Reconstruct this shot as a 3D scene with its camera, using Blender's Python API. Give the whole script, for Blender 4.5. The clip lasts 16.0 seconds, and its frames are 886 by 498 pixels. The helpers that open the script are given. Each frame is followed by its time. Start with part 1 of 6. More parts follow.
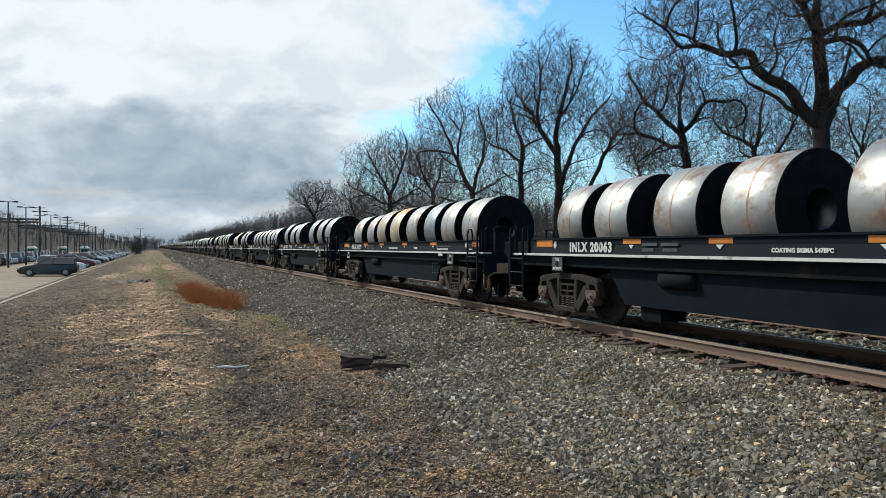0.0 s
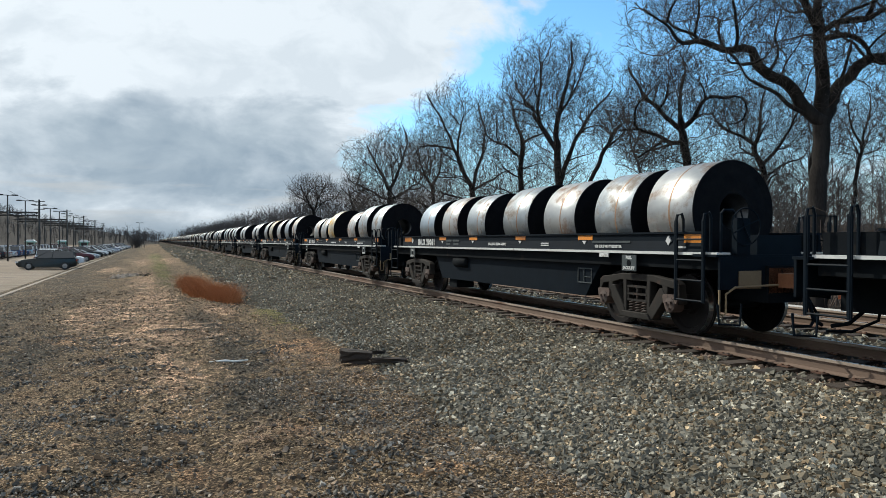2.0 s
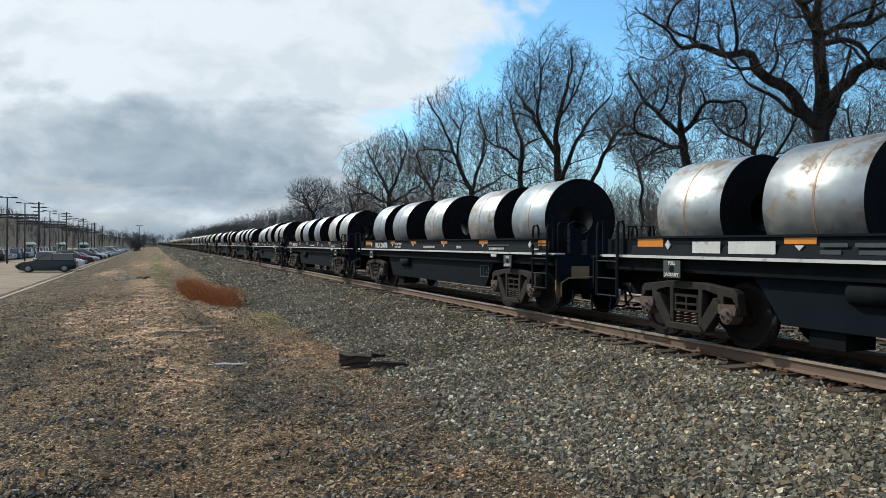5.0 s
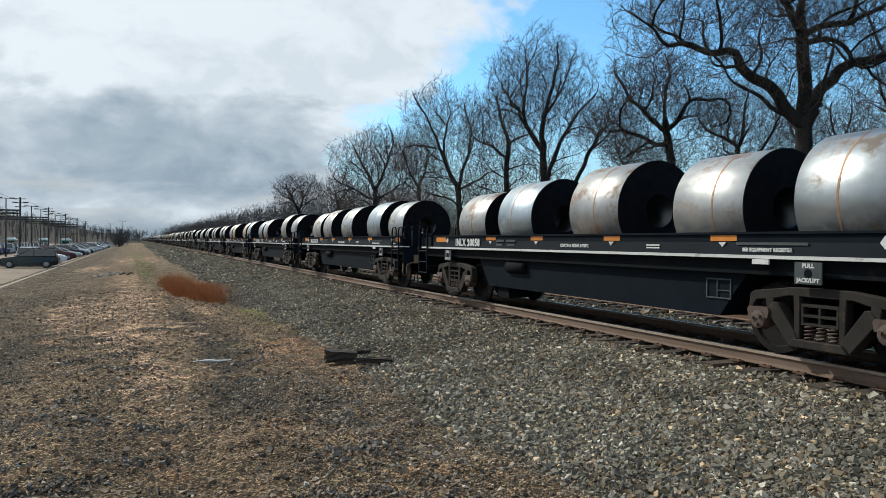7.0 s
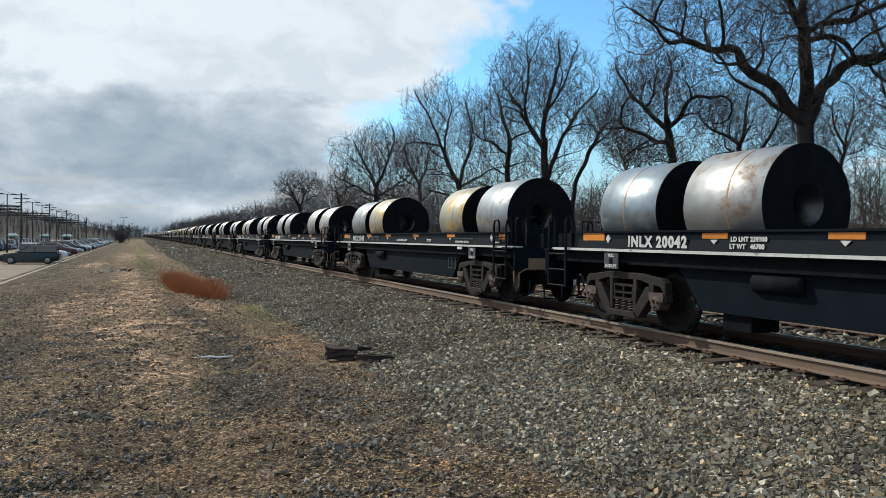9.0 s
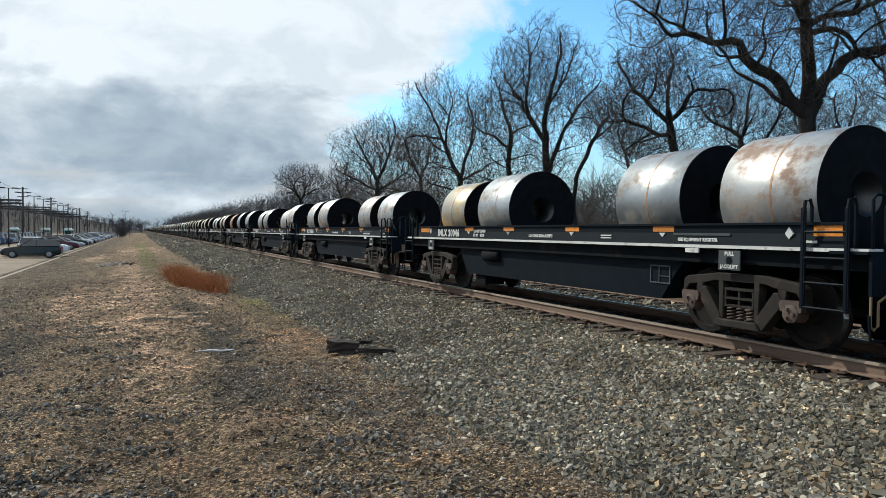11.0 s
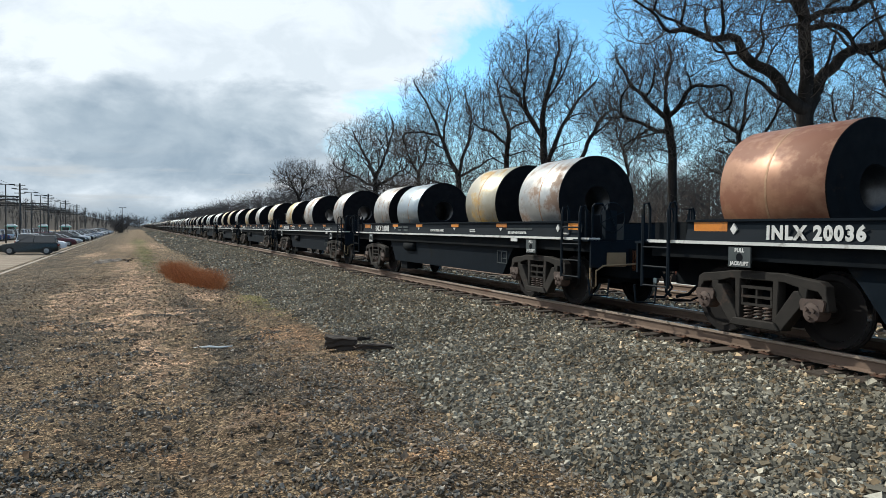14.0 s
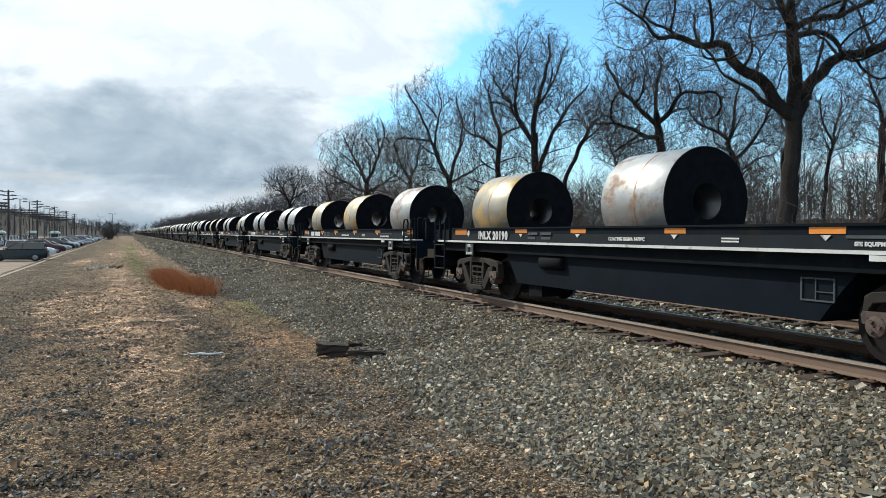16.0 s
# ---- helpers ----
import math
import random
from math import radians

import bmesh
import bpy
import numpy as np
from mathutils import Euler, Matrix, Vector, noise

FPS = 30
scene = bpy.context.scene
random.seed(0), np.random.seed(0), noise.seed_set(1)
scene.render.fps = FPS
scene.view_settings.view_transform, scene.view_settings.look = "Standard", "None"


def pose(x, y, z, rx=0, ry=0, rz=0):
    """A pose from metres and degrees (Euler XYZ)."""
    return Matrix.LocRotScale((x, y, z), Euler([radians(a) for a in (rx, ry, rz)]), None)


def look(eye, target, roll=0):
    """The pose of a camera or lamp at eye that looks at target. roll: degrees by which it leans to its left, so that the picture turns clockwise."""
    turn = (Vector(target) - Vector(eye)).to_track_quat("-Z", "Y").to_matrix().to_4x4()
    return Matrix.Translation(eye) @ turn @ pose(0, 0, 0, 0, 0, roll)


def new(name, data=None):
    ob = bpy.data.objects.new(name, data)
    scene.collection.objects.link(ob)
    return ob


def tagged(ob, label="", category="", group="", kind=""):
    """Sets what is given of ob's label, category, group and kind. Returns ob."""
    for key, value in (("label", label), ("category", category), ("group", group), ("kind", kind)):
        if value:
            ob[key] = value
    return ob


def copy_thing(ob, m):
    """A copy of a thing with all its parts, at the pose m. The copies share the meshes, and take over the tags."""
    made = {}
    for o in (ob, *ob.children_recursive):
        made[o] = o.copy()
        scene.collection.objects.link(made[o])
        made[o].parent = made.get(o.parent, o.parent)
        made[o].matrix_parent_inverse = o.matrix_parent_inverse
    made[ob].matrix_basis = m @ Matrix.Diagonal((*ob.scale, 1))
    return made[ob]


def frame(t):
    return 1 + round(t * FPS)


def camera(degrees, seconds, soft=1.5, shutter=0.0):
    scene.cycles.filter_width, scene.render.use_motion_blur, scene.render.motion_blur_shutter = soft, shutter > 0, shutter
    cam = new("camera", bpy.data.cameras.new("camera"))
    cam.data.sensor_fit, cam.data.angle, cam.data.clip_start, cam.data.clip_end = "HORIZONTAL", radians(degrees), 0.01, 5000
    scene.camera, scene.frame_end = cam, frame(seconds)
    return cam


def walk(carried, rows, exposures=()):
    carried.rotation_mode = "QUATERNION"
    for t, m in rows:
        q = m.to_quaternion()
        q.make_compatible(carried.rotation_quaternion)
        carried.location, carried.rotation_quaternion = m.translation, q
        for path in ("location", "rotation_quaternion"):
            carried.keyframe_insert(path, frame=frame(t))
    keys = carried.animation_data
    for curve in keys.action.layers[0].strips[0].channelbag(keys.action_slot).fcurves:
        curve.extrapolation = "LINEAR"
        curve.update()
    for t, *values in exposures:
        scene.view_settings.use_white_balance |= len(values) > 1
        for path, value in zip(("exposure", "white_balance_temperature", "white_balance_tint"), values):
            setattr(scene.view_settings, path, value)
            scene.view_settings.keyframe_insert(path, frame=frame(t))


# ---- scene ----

# ---------------------------------------------------------------- plan, metres: x right, y along the track, z over the rail head
EYE_Z = 1.50          # camera over the rail head
TRACK_X = 8.42        # centre of the near track
PITCH = 15.91         # one car, coupler to coupler
CARS = 62
TRACK_Z = 0.09        # rail head over the plan's zero
DETAILED = 26

# ---------------------------------------------------------------- camera
cam = camera(63.2, 16.0, soft=0.5)
LOOK = [  # seconds, yaw, pitch, roll
    (0.0, -21.966, -0.180, 0.000),
    (0.5, -22.194, -0.198, 0.098),
    (1.0, -22.024, -0.428, 0.072),
    (1.5, -22.058, -0.312, 0.145),
    (2.0, -22.004, -0.566, 0.232),
    (2.5, -22.055, -0.545, 0.358),
    (3.0, -21.994, -0.447, 0.296),
    (3.5, -21.907, -0.257, 0.349),
    (6.0, -22.511, -0.362, 0.528),
    (6.5, -23.416, -0.552, 0.574),
    (7.0, -23.153, -0.563, 0.504),
    (7.5, -23.298, -0.559, 0.452),
    (8.0, -23.238, -0.609, 0.548),
    (8.5, -23.186, -0.854, 0.683),
    (9.0, -23.086, -0.803, 0.638),
    (11.5, -23.026, -1.411, 0.585),
    (12.0, -23.193, -1.450, 0.504),
    (12.5, -23.203, -1.420, 0.573),
    (13.0, -23.055, -1.386, 0.555),
    (13.5, -23.124, -1.410, 0.570),
    (14.0, -23.156, -1.609, 0.562),
    (14.5, -23.035, -1.403, 0.537),
    (15.0, -23.463, -1.082, 0.895),
    (15.5, -23.707, -1.017, 0.557),
    (16.0, -23.828, -1.136, 0.464),
]
walk(cam, [(t, pose(0, 0, EYE_Z, 90 + p, 0, y) @ pose(0, 0, 0, 0, 0, r)) for t, y, p, r in LOOK], [(0.0, -0.10, 5960, 6.0), (3.0, -0.16, 5960, 6.0), (8.5, -0.20, 5960, 6.0), (11.5, -0.06, 5960, 6.0), (14.5, 0.0, 5960, 6.0), (16.0, 0.08, 5960, 6.0)])

# where the train stands along the track: seconds, metres
TRAIN = [(0.0, 12.95), (0.5, 3.13), (1.0, -6.78), (1.5, -16.71), (2.0, -26.51), (2.5, -36.33), (3.0, -46.85), (3.5, -56.75),
         (6.0, -105.27), (6.5, -115.2), (7.0, -125.69), (7.5, -135.46), (8.0, -145.29), (8.5, -155.12), (9.0, -164.24),
         (11.5, -214.05), (12.0, -223.88), (12.5, -233.63), (13.0, -242.98), (13.5, -252.85), (14.0, -262.47),
         (14.5, -272.97), (15.0, -282.72), (15.5, -292.58), (16.0, -302.42)]

# ---------------------------------------------------------------- sky, sun
SUN_AZ, SUN_EL = -31.0, 38.0       # degrees from +y towards +x, degrees over the horizon
SUN_WAY = Vector((math.sin(radians(SUN_AZ)) * math.cos(radians(SUN_EL)), math.cos(radians(SUN_AZ)) * math.cos(radians(SUN_EL)), math.sin(radians(SUN_EL))))
world = bpy.data.worlds.new("sky")
scene.world = world
world.use_nodes = True


class Nodes:
    """A short hand for node trees."""

    def __init__(self, tree):
        self.t = tree
        tree.nodes.clear()

    def n(self, kind, **kw):
        node = self.t.nodes.new(kind)
        for k, v in kw.items():
            self.put(node.inputs[k], v)
        return node

    def put(self, socket, v):
        if isinstance(v, bpy.types.NodeSocket):
            self.t.links.new(v, socket)
        elif isinstance(v, tuple) and len(v) == 3 and socket.type == "RGBA":
            socket.default_value = (*v, 1)
        else:
            socket.default_value = v

    def math(self, op, a, b=0.0, clamp=False):
        node = self.t.nodes.new("ShaderNodeMath")
        node.operation, node.use_clamp = op, clamp
        self.put(node.inputs[0], a), self.put(node.inputs[1], b)
        return node.outputs[0]

    def dot(self, a, v):
        node = self.t.nodes.new("ShaderNodeVectorMath")
        node.operation = "DOT_PRODUCT"
        self.put(node.inputs[0], a), self.put(node.inputs[1], v)
        return node.outputs["Value"]

    def noise(self, vec, scale, detail=4.0, rough=0.55, dist=0.0, dims="3D"):
        node = self.t.nodes.new("ShaderNodeTexNoise")
        self.put(node.inputs["Scale"], scale)
        node.inputs["Detail"].default_value, node.inputs["Roughness"].default_value = detail, rough
        node.inputs["Distortion"].default_value = dist
        if vec is not None:
            self.put(node.inputs["Vector"], vec)
        return node.outputs["Fac"]

    def ramp(self, fac, stops):
        node = self.t.nodes.new("ShaderNodeValToRGB")
        el = node.color_ramp.elements
        while len(el) < len(stops):
            el.new(0.5)
        for e, (p, c) in zip(el, stops):
            e.position, e.color = p, (*c, 1) if isinstance(c, tuple) else (c, c, c, 1)
        self.put(node.inputs[0], fac)
        return node.outputs[0]

    def mix(self, fac, a, b, mode="MIX"):
        node = self.t.nodes.new("ShaderNodeMix")
        node.data_type, node.blend_type = "RGBA", mode
        self.put(node.inputs[0], fac), self.put(node.inputs[6], a), self.put(node.inputs[7], b)
        return node.outputs[2]

    def scaled(self, vec, s):
        node = self.t.nodes.new("ShaderNodeMapping")
        self.put(node.inputs["Vector"], vec)
        node.inputs["Scale"].default_value = s
        return node.outputs[0]


def build_sky():
    w = Nodes(world.node_tree)
    sky = w.n("ShaderNodeTexSky")
    sky.sky_type, sky.sun_disc, sky.sun_elevation, sky.sun_rotation = "NISHITA", False, radians(SUN_EL), radians(SUN_AZ)
    sky.air_density, sky.dust_density, sky.ozone_density = 1.0, 0.6, 1.6
    d = w.n("ShaderNodeTexCoord").outputs["Generated"]
    # clouds on a layer overhead: the direction divided by its height
    sep = w.n("ShaderNodeSeparateXYZ", Vector=d)
    h = w.math("ADD", w.math("MAXIMUM", sep.outputs[2], 0.0), 0.34)
    flat = w.n("ShaderNodeCombineXYZ", X=w.math("DIVIDE", sep.outputs[0], h), Y=w.math("DIVIDE", sep.outputs[1], h), Z=0.37).outputs[0]
    big = w.noise(flat, 2.6, 9.0, 0.60, 0.25)
    grey = w.noise(w.scaled(flat, (0.85, 1.0, 1.0)), 1.5, 5.0, 0.48, 0.15)
    # compass bearing and height over the horizon, in degrees
    bearing = w.math("MULTIPLY", w.math("ARCTAN2", sep.outputs[0], sep.outputs[1]), 57.2958)
    height = w.math("MULTIPLY", w.math("ARCSINE", sep.outputs[2]), 57.2958)

    def bank(cx, cy, rx, ry):
        """1 in the middle of a bank of cloud, falling to 0 at its rim."""
        dx, dy = w.math("MULTIPLY", w.math("SUBTRACT", bearing, cx), 1 / rx), w.math("MULTIPLY", w.math("SUBTRACT", height, cy), 1 / ry)
        return w.math("SUBTRACT", 1.0, w.math("ADD", w.math("MULTIPLY", dx, dx), w.math("MULTIPLY", dy, dy)), clamp=True)

    # overcast on the sunny side, breaking up into blue along a slanting edge; scattered low cloud beyond it
    edge = w.math("ADD", w.math("MULTIPLY", height, 0.62), 14.5)
    side = w.math("MAXIMUM", w.math("MINIMUM", w.math("MULTIPLY", w.math("SUBTRACT", edge, bearing), 0.030), 0.30), -0.17)
    low = w.math("MULTIPLY", w.math("MAXIMUM", w.math("SUBTRACT", 9.0, height), 0.0), 0.022)
    wisp = w.math("MULTIPLY", bank(30.0, 18.6, 2.2, 1.6), 0.16)
    cover = w.math("ADD", w.math("ADD", big, wisp), w.math("ADD", low, side))
    mask = w.ramp(cover, [(0.46, 0.0), (0.53, 0.55), (0.62, 1.0)])
    toward = w.dot(d, tuple(SUN_WAY))
    glow = w.math("POWER", w.math("MAXIMUM", toward, 0.0), 5.0)
    white = w.mix(glow, (9.4, 9.6, 9.7), (10.9, 10.9, 10.8))
    puff = w.noise(w.n("ShaderNodeCombineXYZ", X=w.math("MULTIPLY", bearing, 0.16), Y=w.math("MULTIPLY", height, 0.26), Z=2.6).outputs[0], 1.0, 7.0, 0.55, 0.3)
    white = w.mix(w.ramp(puff, [(0.40, 0.0), (0.55, 1.0)]), w.mix(0.40, white, (6.3, 6.8, 7.2)), white)
    # the heavy grey banks
    dome = w.n("ShaderNodeCombineXYZ", X=w.math("MULTIPLY", bearing, 0.085), Y=w.math("MULTIPLY", height, 0.15), Z=0.6).outputs[0]
    heavy = w.math("ADD", w.math("MULTIPLY", bank(4.0, 8.0, 16.0, 6.0), 0.24), w.math("MULTIPLY", bank(-9.5, 12.0, 6.5, 4.0), 0.17))
    heavy = w.math("ADD", heavy, w.math("ADD", w.math("MULTIPLY", bank(-9.0, 6.0, 10.0, 3.6), 0.18), w.math("MULTIPLY", bank(14.0, 3.8, 8.0, 2.6), 0.16)))
    heavy = w.math("SUBTRACT", heavy, w.math("MULTIPLY", bank(10.0, 17.0, 22.0, 6.0), 0.12))
    heavy = w.math("ADD", heavy, w.math("MULTIPLY", w.math("SUBTRACT", 8.0, height), 0.034))
    ragged = w.math("MULTIPLY", w.math("SUBTRACT", w.noise(dome, 1.15, 7.0, 0.58, 0.25), 0.5), 1.05)
    thick = w.ramp(w.math("ADD", w.math("ADD", grey, heavy), ragged), [(0.50, 0.0), (0.62, 0.55), (0.80, 1.0)])
    cloud = w.mix(thick, white, w.mix(w.ramp(puff, [(0.38, 0.0), (0.62, 1.0)]), (3.8, 4.5, 5.15), (5.3, 5.9, 6.35)))
    # long pale and grey bars close over the horizon
    pale = w.math("SUBTRACT", 1.0, w.math("MULTIPLY", w.math("ABSOLUTE", w.math("SUBTRACT", height, 3.0)), 0.36), clamp=True)
    bars_ = w.noise(w.n("ShaderNodeCombineXYZ", X=w.math("MULTIPLY", bearing, 0.045), Y=w.math("MULTIPLY", height, 0.42), Z=1.7).outputs[0], 1.9, 6.0, 0.55)
    cloud = w.mix(w.math("MULTIPLY", pale, w.ramp(bars_, [(0.50, 0.0), (0.62, 0.9)])), cloud, (6.5, 6.4, 6.2))
    foot = w.math("SUBTRACT", 1.0, w.math("MULTIPLY", height, 0.45), clamp=True)
    cloud = w.mix(w.math("MULTIPLY", foot, 0.8), cloud, (3.3, 3.9, 4.4))
    blue = w.mix(1.0, sky.outputs[0], (1.42, 2.0, 2.1), "MULTIPLY")
    blue = w.mix(w.math("SUBTRACT", 0.85, w.math("MULTIPLY", height, 0.075), clamp=True), blue, (5.4, 6.2, 6.8))
    colour = w.mix(mask, blue, cloud)
    bg = w.n("ShaderNodeBackground", Color=colour, Strength=0.1)
    out = w.n("ShaderNodeOutputWorld")
    w.put(out.inputs[0], bg.outputs[0])


build_sky()
sun = new("sun", bpy.data.lights.new("sun", "SUN"))
sun.data.energy, sun.data.angle, sun.data.color = 5.0, radians(0.6), (1.0, 0.89, 0.72)
sun.matrix_world = look(SUN_WAY * 50, (0, 0, 0))


# ---------------------------------------------------------------- materials
def surface(name, a, b, rough=0.8, metal=0.0, scale=3.0, fine=40.0, bump=0.3, depth=0.01, spots=None, spot_at=0.6, spot_scale=2.0,
            spot_rough=None, per_object=0.0, per_island=0.0, stretch=(1, 1, 1), gloss=0.5, skew=False, spot_soft=0.08):
    """Two tones mixed by noise at two sizes, a third as stains, fine relief, and some variation from piece to piece."""
    m = bpy.data.materials.new(name)
    m.use_nodes = True
    w = Nodes(m.node_tree)
    co = w.scaled(w.n("ShaderNodeTexCoord").outputs["Object"], stretch)
    shift = w.n("ShaderNodeObjectInfo").outputs["Random"]
    vec = w.n("ShaderNodeVectorMath")
    vec.operation = "ADD"
    w.put(vec.inputs[0], co)
    w.put(vec.inputs[1], w.n("ShaderNodeCombineXYZ", X=w.math("MULTIPLY", shift, 37.0), Y=w.math("MULTIPLY", shift, 11.0), Z=0.0).outputs[0])
    p = vec.outputs[0]
    n1, n2 = w.noise(p, scale, 5), w.noise(p, fine, 3)
    f = w.math("ADD", w.math("MULTIPLY", n1, 0.65), w.math("MULTIPLY", n2, 0.35))
    colour = w.mix(w.ramp(f, [(0.35, 0.0), (0.65, 1.0)]), a, b)
    ro = w.math("ADD", w.math("MULTIPLY", n2, 0.2), rough - 0.1)
    me = metal
    if spots:
        s = w.ramp(w.noise(p, spot_scale, 7, 0.65), [(spot_at, 0.0), (spot_at + spot_soft, 1.0)])
        colour = w.mix(s, colour, spots)
        if metal:
            me = w.math("MULTIPLY", w.math("SUBTRACT", 1.0, w.math("MULTIPLY", s, 0.75)), metal)
        if spot_rough is not None:
            ro = w.math("ADD", w.math("MULTIPLY", s, spot_rough - rough), ro)
    if per_object or per_island:
        r = shift if per_object else w.n("ShaderNodeNewGeometry").outputs["Random Per Island"]
        k = per_object or per_island
        v = w.math("ADD", w.math("MULTIPLY", r, 2 * k), 1 - k)
        colour = w.mix(1.0, colour, w.n("ShaderNodeCombineXYZ", X=v, Y=v, Z=v).outputs[0], "MULTIPLY")
    if skew:   # mostly dark pieces with a few pale and a few brown ones
        r = w.n("ShaderNodeNewGeometry").outputs["Random Per Island"]
        v = w.math("ADD", w.math("MULTIPLY", w.math("POWER", r, 10.0), 1.9), w.math("ADD", 0.48, w.math("MULTIPLY", r, 0.5)))
        colour = w.mix(1.0, colour, w.n("ShaderNodeCombineXYZ", X=v, Y=v, Z=v).outputs[0], "MULTIPLY")
        tint = w.ramp(w.math("FRACT", w.math("MULTIPLY", r, 57.0)), [(0.0, (1.0, 1.0, 1.0)), (0.72, (0.97, 0.99, 1.03)), (0.78, (1.12, 0.98, 0.82)), (1.0, (1.2, 0.95, 0.75))])
        colour = w.mix(1.0, colour, tint, "MULTIPLY")
    bs = w.n("ShaderNodeBsdfPrincipled", Roughness=ro, Metallic=me)
    w.put(bs.inputs["Base Color"], colour)
    bs.inputs["Specular IOR Level"].default_value = gloss
    if bump:
        b_ = w.n("ShaderNodeBump", Strength=bump, Distance=depth, Height=f)
        w.put(bs.inputs["Normal"], b_.outputs[0])
    w.put(w.n("ShaderNodeOutputMaterial").inputs[0], bs.outputs[0])
    return m


M = {}
M["black_paint"] = surface("black_paint", (0.0032, 0.0066, 0.0112), (0.0056, 0.0100, 0.0160), 0.58, spots=(0.013, 0.014, 0.015), spot_at=0.62, spot_scale=1.3, spot_rough=0.8, bump=0.1, gloss=0.06)
M["dark_under"] = surface("dark_under", (0.003, 0.005, 0.008), (0.008, 0.010, 0.012), 0.8, spots=(0.017, 0.015, 0.014), spot_at=0.6, gloss=0.06)
M["white_paint"] = surface("white_paint", (0.44, 0.46, 0.47), (0.58, 0.59, 0.59), 0.5, spots=(0.22, 0.22, 0.21), spot_at=0.58, spot_scale=5)
M["orange_sheet"] = surface("orange_sheet", (0.48, 0.17, 0.02), (0.60, 0.22, 0.03), 0.35, spots=(0.35, 0.13, 0.03), spot_at=0.58, per_object=0.25)
M["grey_plate"] = surface("grey_plate", (0.040, 0.050, 0.055), (0.065, 0.078, 0.084), 0.6, gloss=0.2)
M["tan_board"] = surface("tan_board", (0.16, 0.12, 0.07), (0.22, 0.17, 0.1), 0.8)
M["bearing_rust"] = surface("bearing_rust", (0.045, 0.030, 0.026), (0.085, 0.058, 0.048), 0.75, spots=(0.03, 0.022, 0.02), spot_at=0.56, spot_scale=8)
M["truck_steel"] = surface("truck_steel", (0.012, 0.0115, 0.011), (0.027, 0.024, 0.022), 0.8, gloss=0.2, spots=(0.045, 0.030, 0.024), spot_at=0.58, spot_scale=4.0, fine=60, bump=0.4)
M["rust"] = surface("rust", (0.14, 0.055, 0.025), (0.26, 0.11, 0.05), 0.85, spots=(0.06, 0.03, 0.02), spot_at=0.56, spot_scale=5, bump=0.5)
M["plate_rust"] = surface("plate_rust", (0.055, 0.028, 0.018), (0.12, 0.058, 0.034), 0.85, spots=(0.03, 0.02, 0.016), spot_at=0.5, spot_scale=7)
M["red_rust"] = surface("red_rust", (0.32, 0.08, 0.035), (0.40, 0.12, 0.05), 0.8, spots=(0.10, 0.04, 0.03), spot_at=0.55, spot_scale=5)
M["wheel_steel"] = surface("wheel_steel", (0.006, 0.006, 0.007), (0.013, 0.011, 0.011), 0.7, spots=(0.03, 0.018, 0.014), spot_at=0.62, bump=0.3, gloss=0.15)
M["bright_steel"] = surface("bright_steel", (0.55, 0.54, 0.52), (0.65, 0.64, 0.62), 0.3, metal=1.0, bump=0.1)
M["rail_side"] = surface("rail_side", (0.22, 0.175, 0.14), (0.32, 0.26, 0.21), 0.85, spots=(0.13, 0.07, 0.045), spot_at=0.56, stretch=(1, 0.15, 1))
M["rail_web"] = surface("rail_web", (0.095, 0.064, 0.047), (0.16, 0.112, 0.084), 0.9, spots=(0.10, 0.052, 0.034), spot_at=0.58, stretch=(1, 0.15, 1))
M["tie_wood"] = surface("tie_wood", (0.022, 0.016, 0.012), (0.055, 0.040, 0.030), 0.9, stretch=(1, 8, 8), fine=20, bump=0.7, per_object=0.3)
# Brown fines, coloured darker to paint the shade in the gaps between stones.
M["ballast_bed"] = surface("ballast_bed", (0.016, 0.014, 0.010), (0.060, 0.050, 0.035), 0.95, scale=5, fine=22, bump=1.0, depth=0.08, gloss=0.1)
M["ballast_stone"] = surface("ballast_stone", (0.134, 0.123, 0.096), (0.262, 0.242, 0.192), 0.95, scale=0.9, fine=60, bump=0, skew=True, gloss=0.2)
M["rusty_stone"] = surface("rusty_stone", (0.095, 0.066, 0.048), (0.17, 0.120, 0.088), 0.9, scale=8, bump=0, skew=True)
M["bark"] = surface("bark", (0.013, 0.012, 0.0115), (0.032, 0.029, 0.028), 0.95, scale=4, fine=25, bump=0.6, depth=0.03, stretch=(1, 1, 0.3), gloss=0.08)
M["twig"] = surface("twig", (0.058, 0.049, 0.043), (0.105, 0.088, 0.077), 0.95, bump=0, gloss=0.1)
M["far_twig"] = surface("far_twig", (0.042, 0.036, 0.034), (0.078, 0.066, 0.060), 0.95, scale=0.1, bump=0)
M["brush"] = surface("brush", (0.055, 0.039, 0.030), (0.10, 0.072, 0.055), 0.95, scale=0.5, bump=0)
M["weed"] = surface("weed", (0.24, 0.085, 0.026), (0.36, 0.145, 0.050), 0.9, bump=0, per_island=0.35)
M["straw"] = surface("straw", (0.25, 0.155, 0.095), (0.38, 0.255, 0.165), 0.9, bump=0, per_island=0.4)


def coil_steel(name, a, b, stain, amount, rough=0.36, metal=0.85):
    return surface(name, a, b, rough - 0.13, metal, scale=1.2, fine=7, bump=0.16, depth=0.006, spots=stain, spot_at=amount - 0.03, spot_soft=0.13, spot_scale=2.1,
                   spot_rough=0.62, stretch=(1, 0.8, 1), per_object=0.15)


